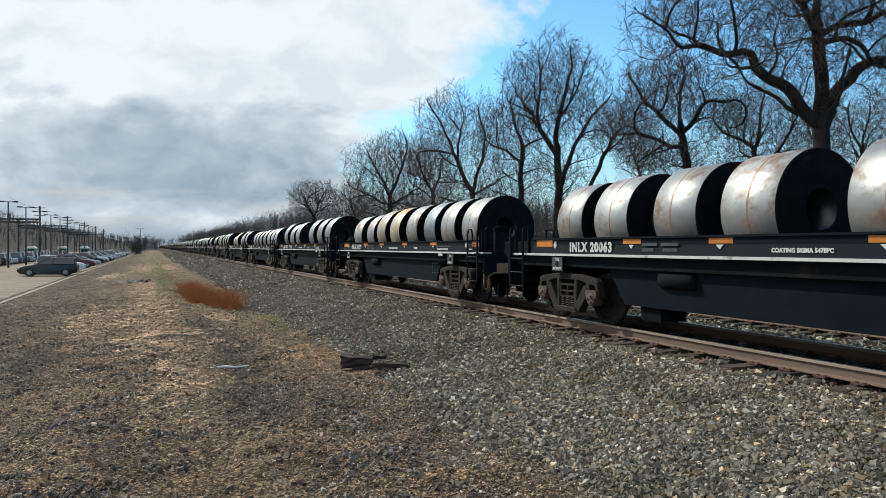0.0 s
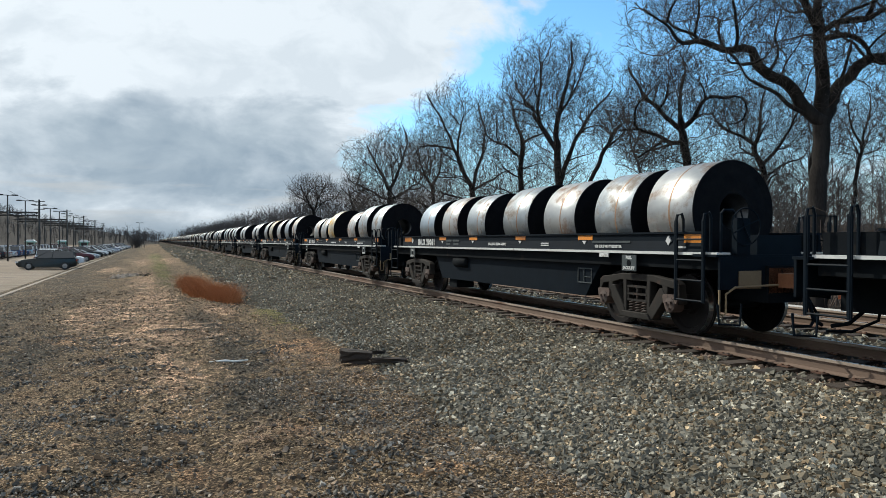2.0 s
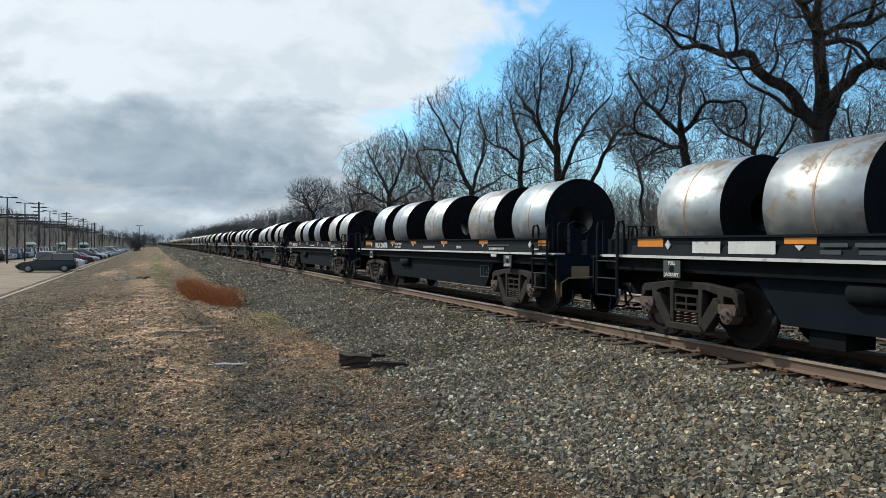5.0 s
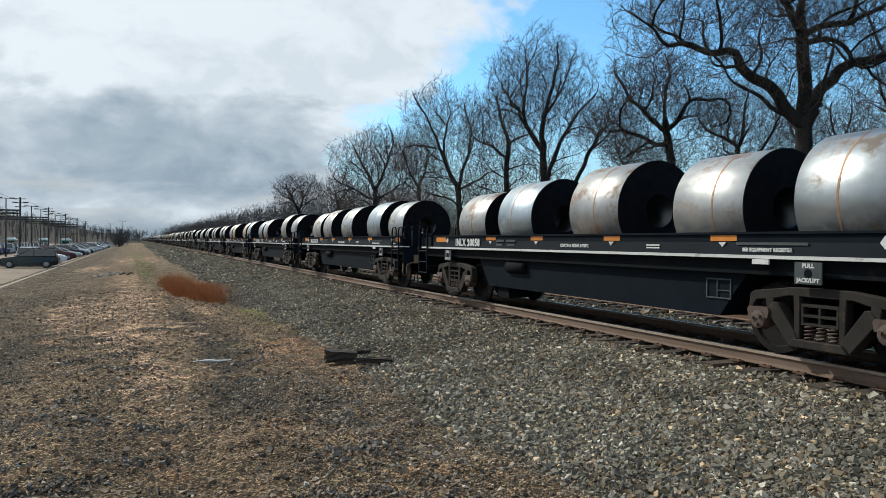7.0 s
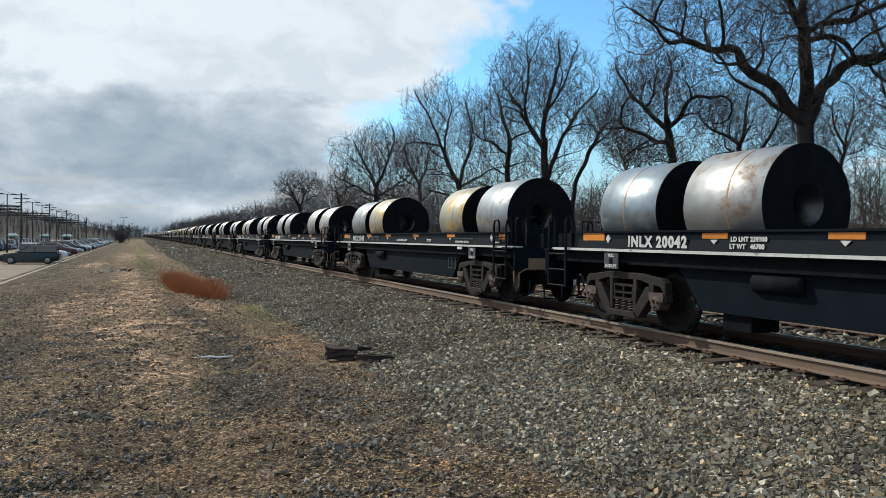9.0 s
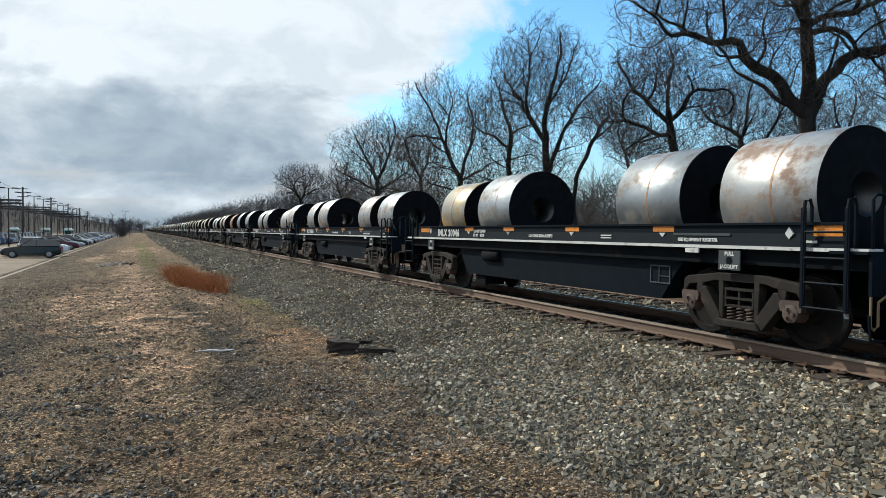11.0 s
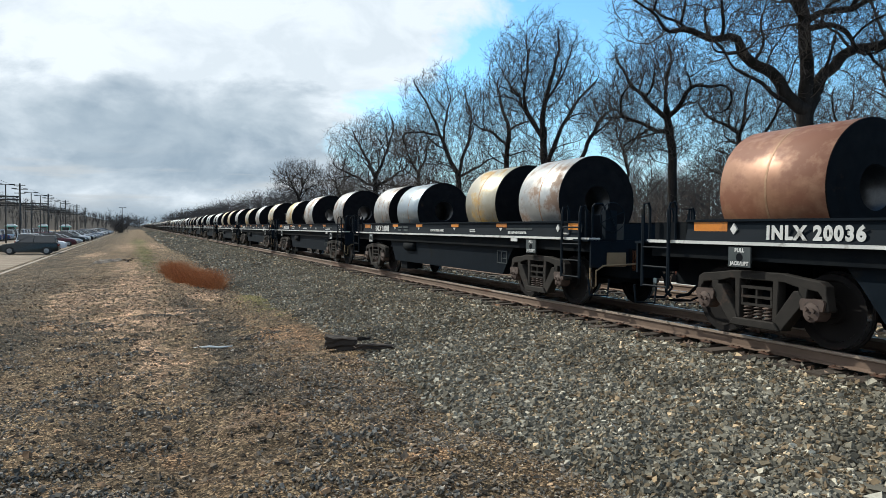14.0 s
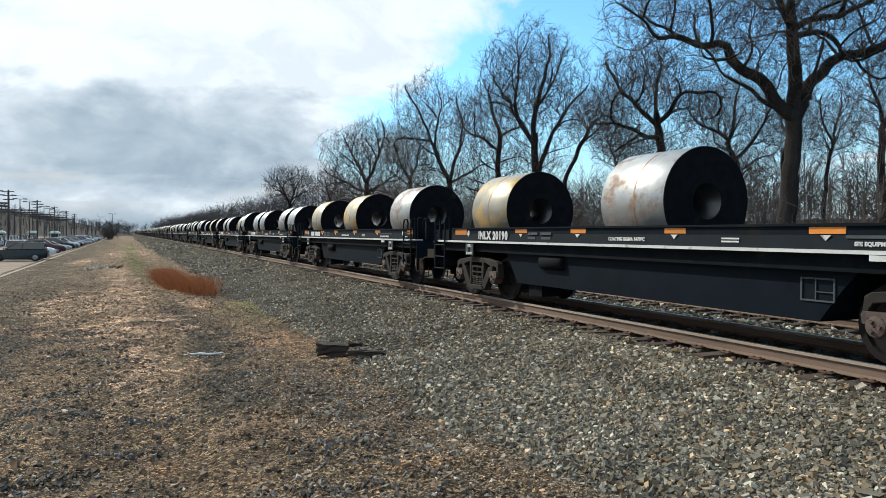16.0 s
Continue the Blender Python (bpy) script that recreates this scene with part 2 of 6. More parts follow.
COILS = {
    "steel": coil_steel("coil_bright_steel", (0.28, 0.31, 0.335), (0.40, 0.435, 0.46), (0.155, 0.13, 0.11), 0.53, 0.50),
    "blue": coil_steel("coil_blue_steel", (0.25, 0.30, 0.345), (0.36, 0.41, 0.455), (0.22, 0.21, 0.195), 0.58, 0.48),
    "stained": coil_steel("coil_stained_steel", (0.30, 0.315, 0.325), (0.42, 0.43, 0.435), (0.17, 0.115, 0.085), 0.525, 0.52, 0.75),
    "yellow": coil_steel("coil_yellowed_steel", (0.34, 0.315, 0.245), (0.43, 0.41, 0.345), (0.37, 0.235, 0.065), 0.52, 0.47, 0.65),
    "rusty": coil_steel("coil_rusty_steel", (0.24, 0.115, 0.065), (0.34, 0.19, 0.12), (0.19, 0.075, 0.04), 0.46, 0.6, 0.35),
}
# Coil ends: the same steel in near black, their shade put into the colour.
M["coil_end_shaded"] = surface("coil_end_shaded", (0.003, 0.0035, 0.005), (0.008, 0.008, 0.009), 0.75, scale=6, bump=0.3, spots=(0.022, 0.014, 0.010), spot_at=0.64, gloss=0.06)
# Bore steel darkened in colour for the shade inside the hole.
M["coil_bore_shaded"] = surface("coil_bore_shaded", (0.035, 0.038, 0.041), (0.075, 0.078, 0.082), 0.36, metal=0.8, bump=0.1)
M["strap"] = surface("strap", (0.20, 0.11, 0.06), (0.33, 0.22, 0.14), 0.6, metal=0.4, bump=0)


# ---------------------------------------------------------------- mesh helpers
def box(bm, x0, x1, y0, y1, z0, z1):
    v = [bm.verts.new(p) for p in ((x0, y0, z0), (x1, y0, z0), (x1, y1, z0), (x0, y1, z0), (x0, y0, z1), (x1, y0, z1), (x1, y1, z1), (x0, y1, z1))]
    for f in ((0, 3, 2, 1), (4, 5, 6, 7), (0, 1, 5, 4), (1, 2, 6, 5), (2, 3, 7, 6), (3, 0, 4, 7)):
        bm.faces.new([v[i] for i in f])


def prism(bm, pts, axis, a, b):
    """Extrude a closed outline along an axis: x gives (y, z) outlines, y gives (x, z), z gives (x, y)."""
    def at(p, c):
        return {"x": (c, p[0], p[1]), "y": (p[0], c, p[1]), "z": (p[0], p[1], c)}[axis]
    va, vb = [bm.verts.new(at(p, a)) for p in pts], [bm.verts.new(at(p, b)) for p in pts]
    n = len(pts)
    for i in range(n):
        bm.faces.new((va[i], va[(i + 1) % n], vb[(i + 1) % n], vb[i]))
    bm.faces.new(va[::-1]), bm.faces.new(vb)
    bmesh.ops.recalc_face_normals(bm, faces=bm.faces)


def rod(bm, points, radii, sides=6, cap=True):
    """A tube along a line of points."""
    if not hasattr(radii, "__len__"):
        radii = [radii] * len(points)
    pts = [Vector(p) for p in points]
    rings, ref = [], None
    for i, p in enumerate(pts):
        d = (pts[min(i + 1, len(pts) - 1)] - pts[max(i - 1, 0)]).normalized()
        if ref is None or abs(ref.dot(d)) > 0.95:
            ref = Vector((0, 0, 1)) if abs(d.z) < 0.9 else Vector((1, 0, 0))
        u = d.cross(ref).normalized()
        ref = u.cross(d).normalized()
        rings.append([bm.verts.new(p + radii[i] * (math.cos(k * 2 * math.pi / sides) * u + math.sin(k * 2 * math.pi / sides) * ref)) for k in range(sides)])
    for r0, r1 in zip(rings, rings[1:]):
        for k in range(sides):
            bm.faces.new((r0[k], r0[(k + 1) % sides], r1[(k + 1) % sides], r1[k]))
    if cap:
        bm.faces.new(rings[0][::-1]), bm.faces.new(rings[-1])


def turned(bm, profile, axis="x", steps=24, centre=(0, 0, 0)):
    """A closed profile of (along, radius) turned round an axis."""
    c, rings = Vector(centre), []
    for k in range(steps):
        a = k * 2 * math.pi / steps
        ring = []
        for s, r in profile:
            p = {"x": (s, r * math.cos(a), r * math.sin(a)), "y": (r * math.cos(a), s, r * math.sin(a)), "z": (r * math.cos(a), r * math.sin(a), s)}[axis]
            ring.append(bm.verts.new(c + Vector(p)))
        rings.append(ring)
    n = len(profile)
    for k in range(steps):
        r0, r1 = rings[k], rings[(k + 1) % steps]
        for i in range(n):
            bm.faces.new((r0[i], r0[(i + 1) % n], r1[(i + 1) % n], r1[i]))
    bmesh.ops.recalc_face_normals(bm, faces=bm.faces)


def bevelled(bm, width, angle=0.6):
    edges = [e for e in bm.edges if len(e.link_faces) == 2 and e.calc_face_angle(0) > angle]
    bmesh.ops.bevel(bm, geom=edges, offset=width, segments=1, affect="EDGES", profile=0.5)


def mesh_of(name, bm, materials, smooth=False):
    me = bpy.data.meshes.new(name)
    bm.to_mesh(me)
    bm.free()
    for m in materials if isinstance(materials, (list, tuple)) else [materials]:
        me.materials.append(m)
    if smooth:
        me.polygons.foreach_set("use_smooth", [True] * len(me.polygons))
    return me


def part(name, bm, material, parent, label="", at=None, smooth=False):
    """One mesh object under a thing or under a part."""
    ob = new(name, bm if isinstance(bm, bpy.types.Mesh) else mesh_of(name, bm, material, smooth))
    ob.parent = parent
    if at is not None:
        ob.matrix_basis = at
    return tagged(ob, label)


def raw_mesh(name, verts, faces, materials, index=None, smooth=False):
    """A mesh from numpy arrays of places and of equal-sized faces."""
    me = bpy.data.meshes.new(name)
    n = faces.shape[1]
    me.vertices.add(len(verts))
    me.vertices.foreach_set("co", np.asarray(verts, dtype=np.float32).ravel())
    me.loops.add(faces.size)
    me.loops.foreach_set("vertex_index", np.asarray(faces, dtype=np.int32).ravel())
    me.polygons.add(len(faces))
    me.polygons.foreach_set("loop_start", np.arange(0, faces.size, n, dtype=np.int32))
    for m in materials if isinstance(materials, (list, tuple)) else [materials]:
        me.materials.append(m)
    if index is not None:
        me.polygons.foreach_set("material_index", np.asarray(index, dtype=np.int32))
    me.polygons.foreach_set("use_smooth", np.full(len(faces), smooth, dtype=bool))
    me.update(calc_edges=True)
    me.validate()
    return me


# ---------------------------------------------------------------- ground
def ramp_between(x, knots):
    return np.interp(x, [k[0] for k in knots], [k[1] for k in knots])


def lumps(x, y, scale, seed):
    """Smooth random relief between 0 and 1."""
    x, y = x * scale, y * scale
    i, j = np.floor(x), np.floor(y)
    u, v = x - i, y - j
    u, v = u * u * (3 - 2 * u), v * v * (3 - 2 * v)

    def at(a, b):
        h = np.sin(a * 127.1 + b * 311.7 + seed * 74.7) * 43758.5453
        return h - np.floor(h)
    return (at(i, j) * (1 - u) + at(i + 1, j) * u) * (1 - v) + (at(i, j + 1) * (1 - u) + at(i + 1, j + 1) * u) * v


def ground_z(x, y):
    """The height of the bare ground."""
    x, y = np.asarray(x, dtype=float), np.asarray(y, dtype=float)
    z = ramp_between(x, [(-400, 11.0), (-150, 8.0), (-105, 5.5), (-75, 0.6), (-60, -1.12), (-7.3, -1.12), (-6.2, -0.98), (-2.5, -0.62), (1.0, -0.52), (2.8, -0.50), (4.0, -0.46),
                         (7.0, -0.42), (16.2, -0.42), (18.5, -0.75), (24, -0.5), (34, 0.2), (45, 0.8), (60, 2.4), (90, 4.2), (200, 5.0)]) - 0.07
    # wooded rises: behind the lot far along the line, and beside the line
    z = z + np.clip((y - 430) / 170, 0, 1) * ramp_between(x, [(-400, 24), (-110, 18), (-38, 9.5), (6, 0), (30, 0)])
    z = z + np.clip((y - 120) / 90, 0, 1) * ramp_between(x, [(19, 0), (40, 6.0), (60, 6.0), (95, 0)])
    rough = 0.05 * np.sin(1.3 * x + 0.31 * y) * np.sin(0.47 * y + 0.6 * x)
    near = np.exp(-np.clip(y, 0, None) / 45.0)
    rough = rough + near * (0.10 * (lumps(x, y, 0.9, 1) - 0.5) + 0.085 * (lumps(x, y, 2.3, 2) - 0.5) + 0.085 * (lumps(x, y, 4.8, 3) - 0.5))
    # two shallow wheel ruts along the path
    rut = -0.05 * np.exp(-((x - 0.1 - 0.5 * np.sin(0.09 * y)) / 0.32) ** 2) - 0.04 * np.exp(-((x + 1.6 - 0.5 * np.sin(0.09 * y)) / 0.32) ** 2)
    soft = np.clip((x + 6.8) / 1.2, 0, 1) * np.clip((4.2 - x) / 1.0, 0, 1)
    return z + (rough + rut) * soft


def graded(a, b, fine_a, fine_b, step, grow):
    """Stations that are even between fine_a and fine_b and spread out beyond."""
    mid = list(np.arange(fine_a, fine_b + 1e-6, step))
    hi, s = [mid[-1]], step
    while hi[-1] < b:
        s *= grow
        hi.append(hi[-1] + s)
    lo, s = [mid[0]], step
    while lo[-1] > a:
        s *= grow
        lo.append(lo[-1] - s)
    return np.array(lo[:0:-1] + mid + hi[1:])


def sheet(xs, ys, height):
    gx, gy = np.meshgrid(xs, ys)
    v = np.stack([gx, gy, height(gx, gy)], -1).reshape(-1, 3)
    nx, ny = len(xs), len(ys)
    i = (np.arange(ny - 1)[:, None] * nx + np.arange(nx - 1)[None, :]).ravel()
    return v, np.stack([i, i + 1, i + nx + 1, i + nx], -1)


def dirt_material():
    """Grey-brown trodden earth: dark soil and grit, a sandy worn middle, a damp rut, straw, moss and grass in patches."""
    m = bpy.data.materials.new("trodden_earth")
    m.use_nodes = True
    w = Nodes(m.node_tree)
    p = w.n("ShaderNodeNewGeometry").outputs["Position"]
    sep = w.n("ShaderNodeSeparateXYZ", Vector=p)
    px, py = sep.outputs[0], sep.outputs[1]
    long_ = w.scaled(p, (1.0, 0.7, 1.0))
    a, b, c = w.noise(long_, 0.7, 6, 0.62), w.noise(long_, 2.6, 7, 0.70), w.noise(p, 30.0, 5, 0.70)
    e, streak = w.noise(p, 7.0, 7, 0.75), w.noise(w.scaled(p, (1.0, 1.3, 1.0)), 2.6, 7, 0.68)

    def patch(*blobs):
        """Where one of the blobs (x, y, half width, half length) lies, with ragged edges."""
        out = None
        for cx, cy, rx, ry in blobs:
            dx, dy = w.math("MULTIPLY", w.math("SUBTRACT", px, cx), 1 / rx), w.math("MULTIPLY", w.math("SUBTRACT", py, cy), 1 / ry)
            near = w.math("SUBTRACT", 1.0, w.math("SQRT", w.math("ADD", w.math("MULTIPLY", dx, dx), w.math("MULTIPLY", dy, dy))))
            out = near if out is None else w.math("MAXIMUM", out, near)
        out = w.math("MAXIMUM", out, -1.0)
        return w.ramp(w.math("ADD", out, w.math("ADD", w.math("MULTIPLY", w.math("SUBTRACT", b, 0.5), 3.4), w.math("MULTIPLY", w.math("SUBTRACT", streak, 0.5), 3.0))), [(0.0, 0.0), (0.5, 1.0)])

    earth = w.mix(w.ramp(e, [(0.40, 0.0), (0.60, 1.0)]), (0.075, 0.057, 0.040), (0.225, 0.165, 0.110))
    earth = w.mix(w.ramp(b, [(0.44, 0.0), (0.60, 0.8)]), earth, w.mix(e, (0.105, 0.069, 0.044), (0.25, 0.170, 0.113)))
    earth = w.mix(w.ramp(c, [(0.54, 0.0), (0.62, 0.45), (0.72, 0.8)]), earth, (0.24, 0.195, 0.145))
    grey = w.math("MULTIPLY", w.math("ADD", w.math("MULTIPLY", px, -0.4), -0.5), 1.0, clamp=True)
    earth = w.mix(w.math("MULTIPLY", grey, w.ramp(a, [(0.42, 1.0), (0.62, 0.35)])), earth, w.mix(w.ramp(streak, [(0.42, 0.0), (0.6, 1.0)]), (0.022, 0.019, 0.016), (0.15, 0.122, 0.094)))
    earth = w.mix(w.math("MULTIPLY", patch((1.25, 19.5, 0.6, 4.5), (1.5, 14.0, 0.6, 4.0), (1.2, 9.5, 0.6, 2.5), (-2.2, 15.5, 0.8, 2.0)), 0.9), earth, w.mix(e, (0.022, 0.020, 0.018), (0.085, 0.075, 0.062)))
    sand = patch((-0.05, 27.0, 0.95, 9.0), (0.1, 18.0, 1.2, 3.2), (-0.3, 41.0, 0.8, 9.0), (-1.5, 24.0, 0.8, 6.0), (0.4, 12.5, 0.5, 2.5), (2.0, 23.2, 0.5, 2.0), (1.6, 30.0, 0.35, 4.0), (-2.9, 60.0, 1.0, 6.0), (0.4, 80.0, 2.2, 16.0))
    earth = w.mix(w.math("MULTIPLY", sand, 0.9), earth, w.mix(w.ramp(streak, [(0.36, 0.0), (0.62, 1.0)]), (0.14, 0.092, 0.064), (0.50, 0.345, 0.250)))
    straw = patch((2.65, 13.6, 0.55, 1.7), (1.45, 7.8, 0.30, 0.4), (0.35, 7.2, 0.25, 0.25), (3.8, 10.9, 0.45, 0.3), (2.4, 5.9, 0.3, 0.25), (-1.7, 17.5, 0.35, 1.0))
    earth = w.mix(w.math("MULTIPLY", straw, 0.85), earth, w.mix(w.ramp(c, [(0.36, 0.0), (0.62, 1.0)]), (0.12, 0.074, 0.045), (0.46, 0.29, 0.18)))
    moss = patch((3.2, 20.5, 0.55, 3.4), (0.65, 48.0, 0.45, 9.0), (0.6, 66.0, 0.7, 14.0), (0.4, 100.0, 1.0, 30.0))
    earth = w.mix(w.math("MULTIPLY", moss, 0.75), earth, w.mix(streak, (0.065, 0.062, 0.022), (0.22, 0.21, 0.09)))
    colour = w.mix(w.math("MULTIPLY", patch((-1.55, 47.8, 0.45, 0.9)), 0.8), earth, (0.42, 0.38, 0.33))
    colour = w.mix(w.ramp(w.noise(p, 55.0, 3, 0.6), [(0.36, 0.8), (0.47, 0.0)]), colour, (0.016, 0.013, 0.010))
    # grit: every grain its own tone
    cell = w.t.nodes.new("ShaderNodeTexVoronoi")
    w.put(cell.inputs["Vector"], p)
    cell.inputs["Scale"].default_value = 42.0
    grain = w.n("ShaderNodeSeparateXYZ", Vector=cell.outputs["Color"]).outputs[0]
    tone = w.math("ADD", 0.42, w.math("MULTIPLY", w.math("POWER", grain, 3.0), 2.5))
    colour = w.mix(1.0, colour, w.n("ShaderNodeCombineXYZ", X=tone, Y=tone, Z=w.math("MULTIPLY", tone, 0.95)).outputs[0], "MULTIPLY")
    wide = w.ramp(w.noise(w.scaled(p, (1.0, 0.6, 1.0)), 1.2, 8, 0.68), [(0.36, (0.68, 0.67, 0.64)), (0.5, (1.06, 1.04, 0.97)), (0.66, (1.45, 1.40, 1.27))])
    colour = w.mix(1.0, colour, wide, "MULTIPLY")
    # leaf litter on the slopes beyond the tracks and the lot
    wood = w.math("MULTIPLY", w.math("SUBTRACT", w.math("ABSOLUTE", w.math("ADD", px, 22.0)), 37.0), 0.5, clamp=True)
    wood = w.math("MAXIMUM", wood, w.math("MULTIPLY", w.math("SUBTRACT", py, 424.0), 0.05, clamp=True))
    colour = w.mix(wood, colour, w.mix(b, (0.020, 0.017, 0.015), (0.045, 0.038, 0.032)))
    bs = w.n("ShaderNodeBsdfPrincipled", Roughness=0.95)
    w.put(bs.inputs["Base Color"], colour)
    bs.inputs["Specular IOR Level"].default_value = 0.15
    h = w.math("ADD", w.math("ADD", w.math("MULTIPLY", e, 0.6), w.math("MULTIPLY", c, 0.45)), w.math("MULTIPLY", grain, 0.14))
    w.put(bs.inputs["Normal"], w.n("ShaderNodeBump", Strength=1.0, Distance=0.11, Height=h).outputs[0])
    w.put(w.n("ShaderNodeOutputMaterial").inputs[0], bs.outputs[0])
    return m


M["earth"] = dirt_material()
M["clod"] = surface("clod", (0.12, 0.090, 0.062), (0.22, 0.166, 0.114), 0.95, scale=10, fine=50, bump=0.4, skew=True)
xs = graded(-2500, 2500, -7.0, 4.4, 0.11, 1.18)
ys = graded(-300, 4000, 3.0, 20.0, 0.12, 1.035)
v, f = sheet(xs, ys, ground_z)
ground = tagged(new("ground", raw_mesh("ground", v, f, M["earth"], smooth=True)), "brown trodden earth with dry grass and wheel ruts", "ground", kind="structure")


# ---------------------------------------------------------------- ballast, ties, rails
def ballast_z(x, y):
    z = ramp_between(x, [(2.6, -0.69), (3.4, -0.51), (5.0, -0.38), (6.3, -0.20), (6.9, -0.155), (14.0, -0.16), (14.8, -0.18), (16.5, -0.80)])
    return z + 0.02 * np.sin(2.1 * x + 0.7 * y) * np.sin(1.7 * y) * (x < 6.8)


bx = np.concatenate([np.linspace(2.6, 6.9, 30), np.array([8.0, 10.0, 11.0, 12.2, 13.4, 14.0, 14.8, 16.5])])
by = np.concatenate([np.linspace(-60, 0, 20)[:-1], np.linspace(0, 60, 160), np.linspace(60, 1500, 120)[1:]])
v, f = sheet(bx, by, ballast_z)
ballast = tagged(new("ballast_bed", raw_mesh("ballast_bed", v, f, M["ballast_bed"])), "brown ballast shoulder under both tracks, coloured dark for the shaded gaps between stones", "ballast", kind="structure")


def stones(name, spots, sizes, seed, material, slab=True):
    """Angular broken stones: eight-cornered blocks or, where they are small, six-cornered lumps, each with its own shape and turn."""
    rng = np.random.default_rng(seed)
    n = len(spots)
    if slab:
        base = np.array([(x, y, z) for z in (-1, 1) for x, y in ((-1, -1), (1, -1), (1, 1), (-1, 1))], dtype=float) * 0.62
        sides = np.array([(0, 3, 2, 1), (4, 5, 6, 7), (0, 1, 5, 4), (1, 2, 6, 5), (2, 3, 7, 6), (3, 0, 4, 7)])
    else:
        base = np.array([(1, 0, 0), (-1, 0, 0), (0, 1, 0), (0, -1, 0), (0, 0, 1), (0, 0, -1)], dtype=float) * 0.8
        sides = np.array([(0, 2, 4), (2, 1, 4), (1, 3, 4), (3, 0, 4), (2, 0, 5), (1, 2, 5), (3, 1, 5), (0, 3, 5)])
    m = len(base)
    co = base[None] * rng.uniform(0.55, 1.25, (n, 1, 3)) * np.array([1.15, 0.95, 0.62]) + rng.uniform(-0.27, 0.27, (n, m, 3))
    a, b, c = rng.uniform(0, 6.283, n), rng.normal(0, 0.55, n), rng.normal(0, 0.55, n)

    def turn_about(i, ang):
        r = np.tile(np.eye(3), (n, 1, 1))
        j, k = (i + 1) % 3, (i + 2) % 3
        r[:, j, j], r[:, k, k], r[:, j, k], r[:, k, j] = np.cos(ang), np.cos(ang), -np.sin(ang), np.sin(ang)
        return r
    rot = turn_about(2, a) @ turn_about(0, b) @ turn_about(1, c)
    co = np.einsum("nij,nkj->nki", rot, co) * sizes[:, None, None] + spots[:, None, :]
    faces = (sides[None] + m * np.arange(n)[:, None, None]).reshape(-1, sides.shape[1])
    return raw_mesh(name, co.reshape(-1, 3), faces, material)


def scatter_stones(name, x0, x1, y0, y1, count, size, seed, label, height, thin=None, material="ballast_stone", slab=True):
    rng = np.random.default_rng(seed)
    x, y = rng.uniform(x0, x1, count), rng.uniform(y0, y1, count)
    if thin is not None:
        keep = rng.uniform(0, 1, count) < thin(x, y)
        x, y = x[keep], y[keep]
    s = size * rng.uniform(0.55, 1.0, len(x)) * rng.choice((0.8, 1.0, 1.5), len(x), p=(0.4, 0.4, 0.2))
    z = height(x, y) + s * rng.uniform(-0.25, 0.45, len(x))
    ob = new(name, stones(name, np.stack([x, y, z], -1), s, seed, M[material], slab))
    return tagged(ob, label, "stones", kind="stuff")


def shoulder_edge(x, y):
    return np.clip((x - 2.3 - 0.5 * np.sin(0.8 * y) - 0.3 * np.sin(2.3 * y + 1)) / 1.3, 0.0, 1.0)


STONES = "loose grey crushed stones of the track shoulder"
scatter_stones("ballast_stones", 1.4, 7.34, 3.5, 11.0, 66000, 0.033, 1, STONES, ballast_z, shoulder_edge)
scatter_stones("ballast_stones", 1.8, 7.34, 11.0, 34.0, 92000, 0.040, 2, STONES, ballast_z, shoulder_edge, slab=False)
scatter_stones("ballast_stones", 2.2, 7.30, 34.0, 80.0, 34000, 0.078, 6, STONES, ballast_z, shoulder_edge, slab=False)
scatter_stones("ballast_stones", 2.6, 7.30, 80.0, 260.0, 14000, 0.18, 8, STONES, ballast_z, slab=False)
scatter_stones("ballast_stones", 2.2, 7.34, -8.0, 3.5, 9000, 0.085, 21, STONES, ballast_z, shoulder_edge, slab=False)
scatter_stones("ballast_stones", 6.95, 7.46, 3.0, 40.0, 2600, 0.045, 22, "crushed stones heaped over the tie ends", lambda x, y: -0.145 + 0.03 * np.sin(5 * y) + 0 * x)
scatter_stones("rusty_stones", 7.05, 9.8, 3.0, 30.0, 10000, 0.056, 9, "rust-stained crushed stones between the ties", ballast_z, None, "rusty_stone", slab=False)
scatter_stones("ballast_stones", 9.7, 14.9, 3.0, 30.0, 12000, 0.080, 3, "loose grey crushed stones between the tracks", ballast_z, slab=False)


def grit(x, y):
    """Where gravel lies on the path: next to the shoulder and in loose drifts."""
    drift = lumps(x, 0.5 * y, 0.8, 5) + 0.5 * lumps(x, y, 2.1, 6)
    lane = 1 - 0.75 * np.exp(-((x - 0.5 - 0.03 * y) / 0.55) ** 2)
    return (0.20 + 0.9 * np.clip((x - 1.4) / 1.3, 0, 1) * (y < 13) + 0.8 * np.clip((drift - 0.74) / 0.25, 0, 1)) * np.clip((46 - y) / 32, 0, 1) * lane


M["path_stone"] = surface("path_stone", (0.135, 0.113, 0.086), (0.26, 0.220, 0.170), 0.95, scale=8, fine=60, bump=0, skew=True)
scatter_stones("path_gravel", -6.0, 3.4, 4.0, 11.0, 48000, 0.026, 4, "scattered dark gravel on the earth path", ground_z, grit, "path_stone", slab=False)
scatter_stones("path_gravel", -6.0, 3.0, -6.0, 4.0, 5000, 0.045, 23, "scattered dark gravel on the earth path", ground_z, grit, "path_stone", slab=False)
scatter_stones("path_gravel", -6.3, 3.0, 11.0, 46.0, 34000, 0.030, 10, "scattered dark gravel on the earth path", ground_z, grit, "path_stone", slab=False)


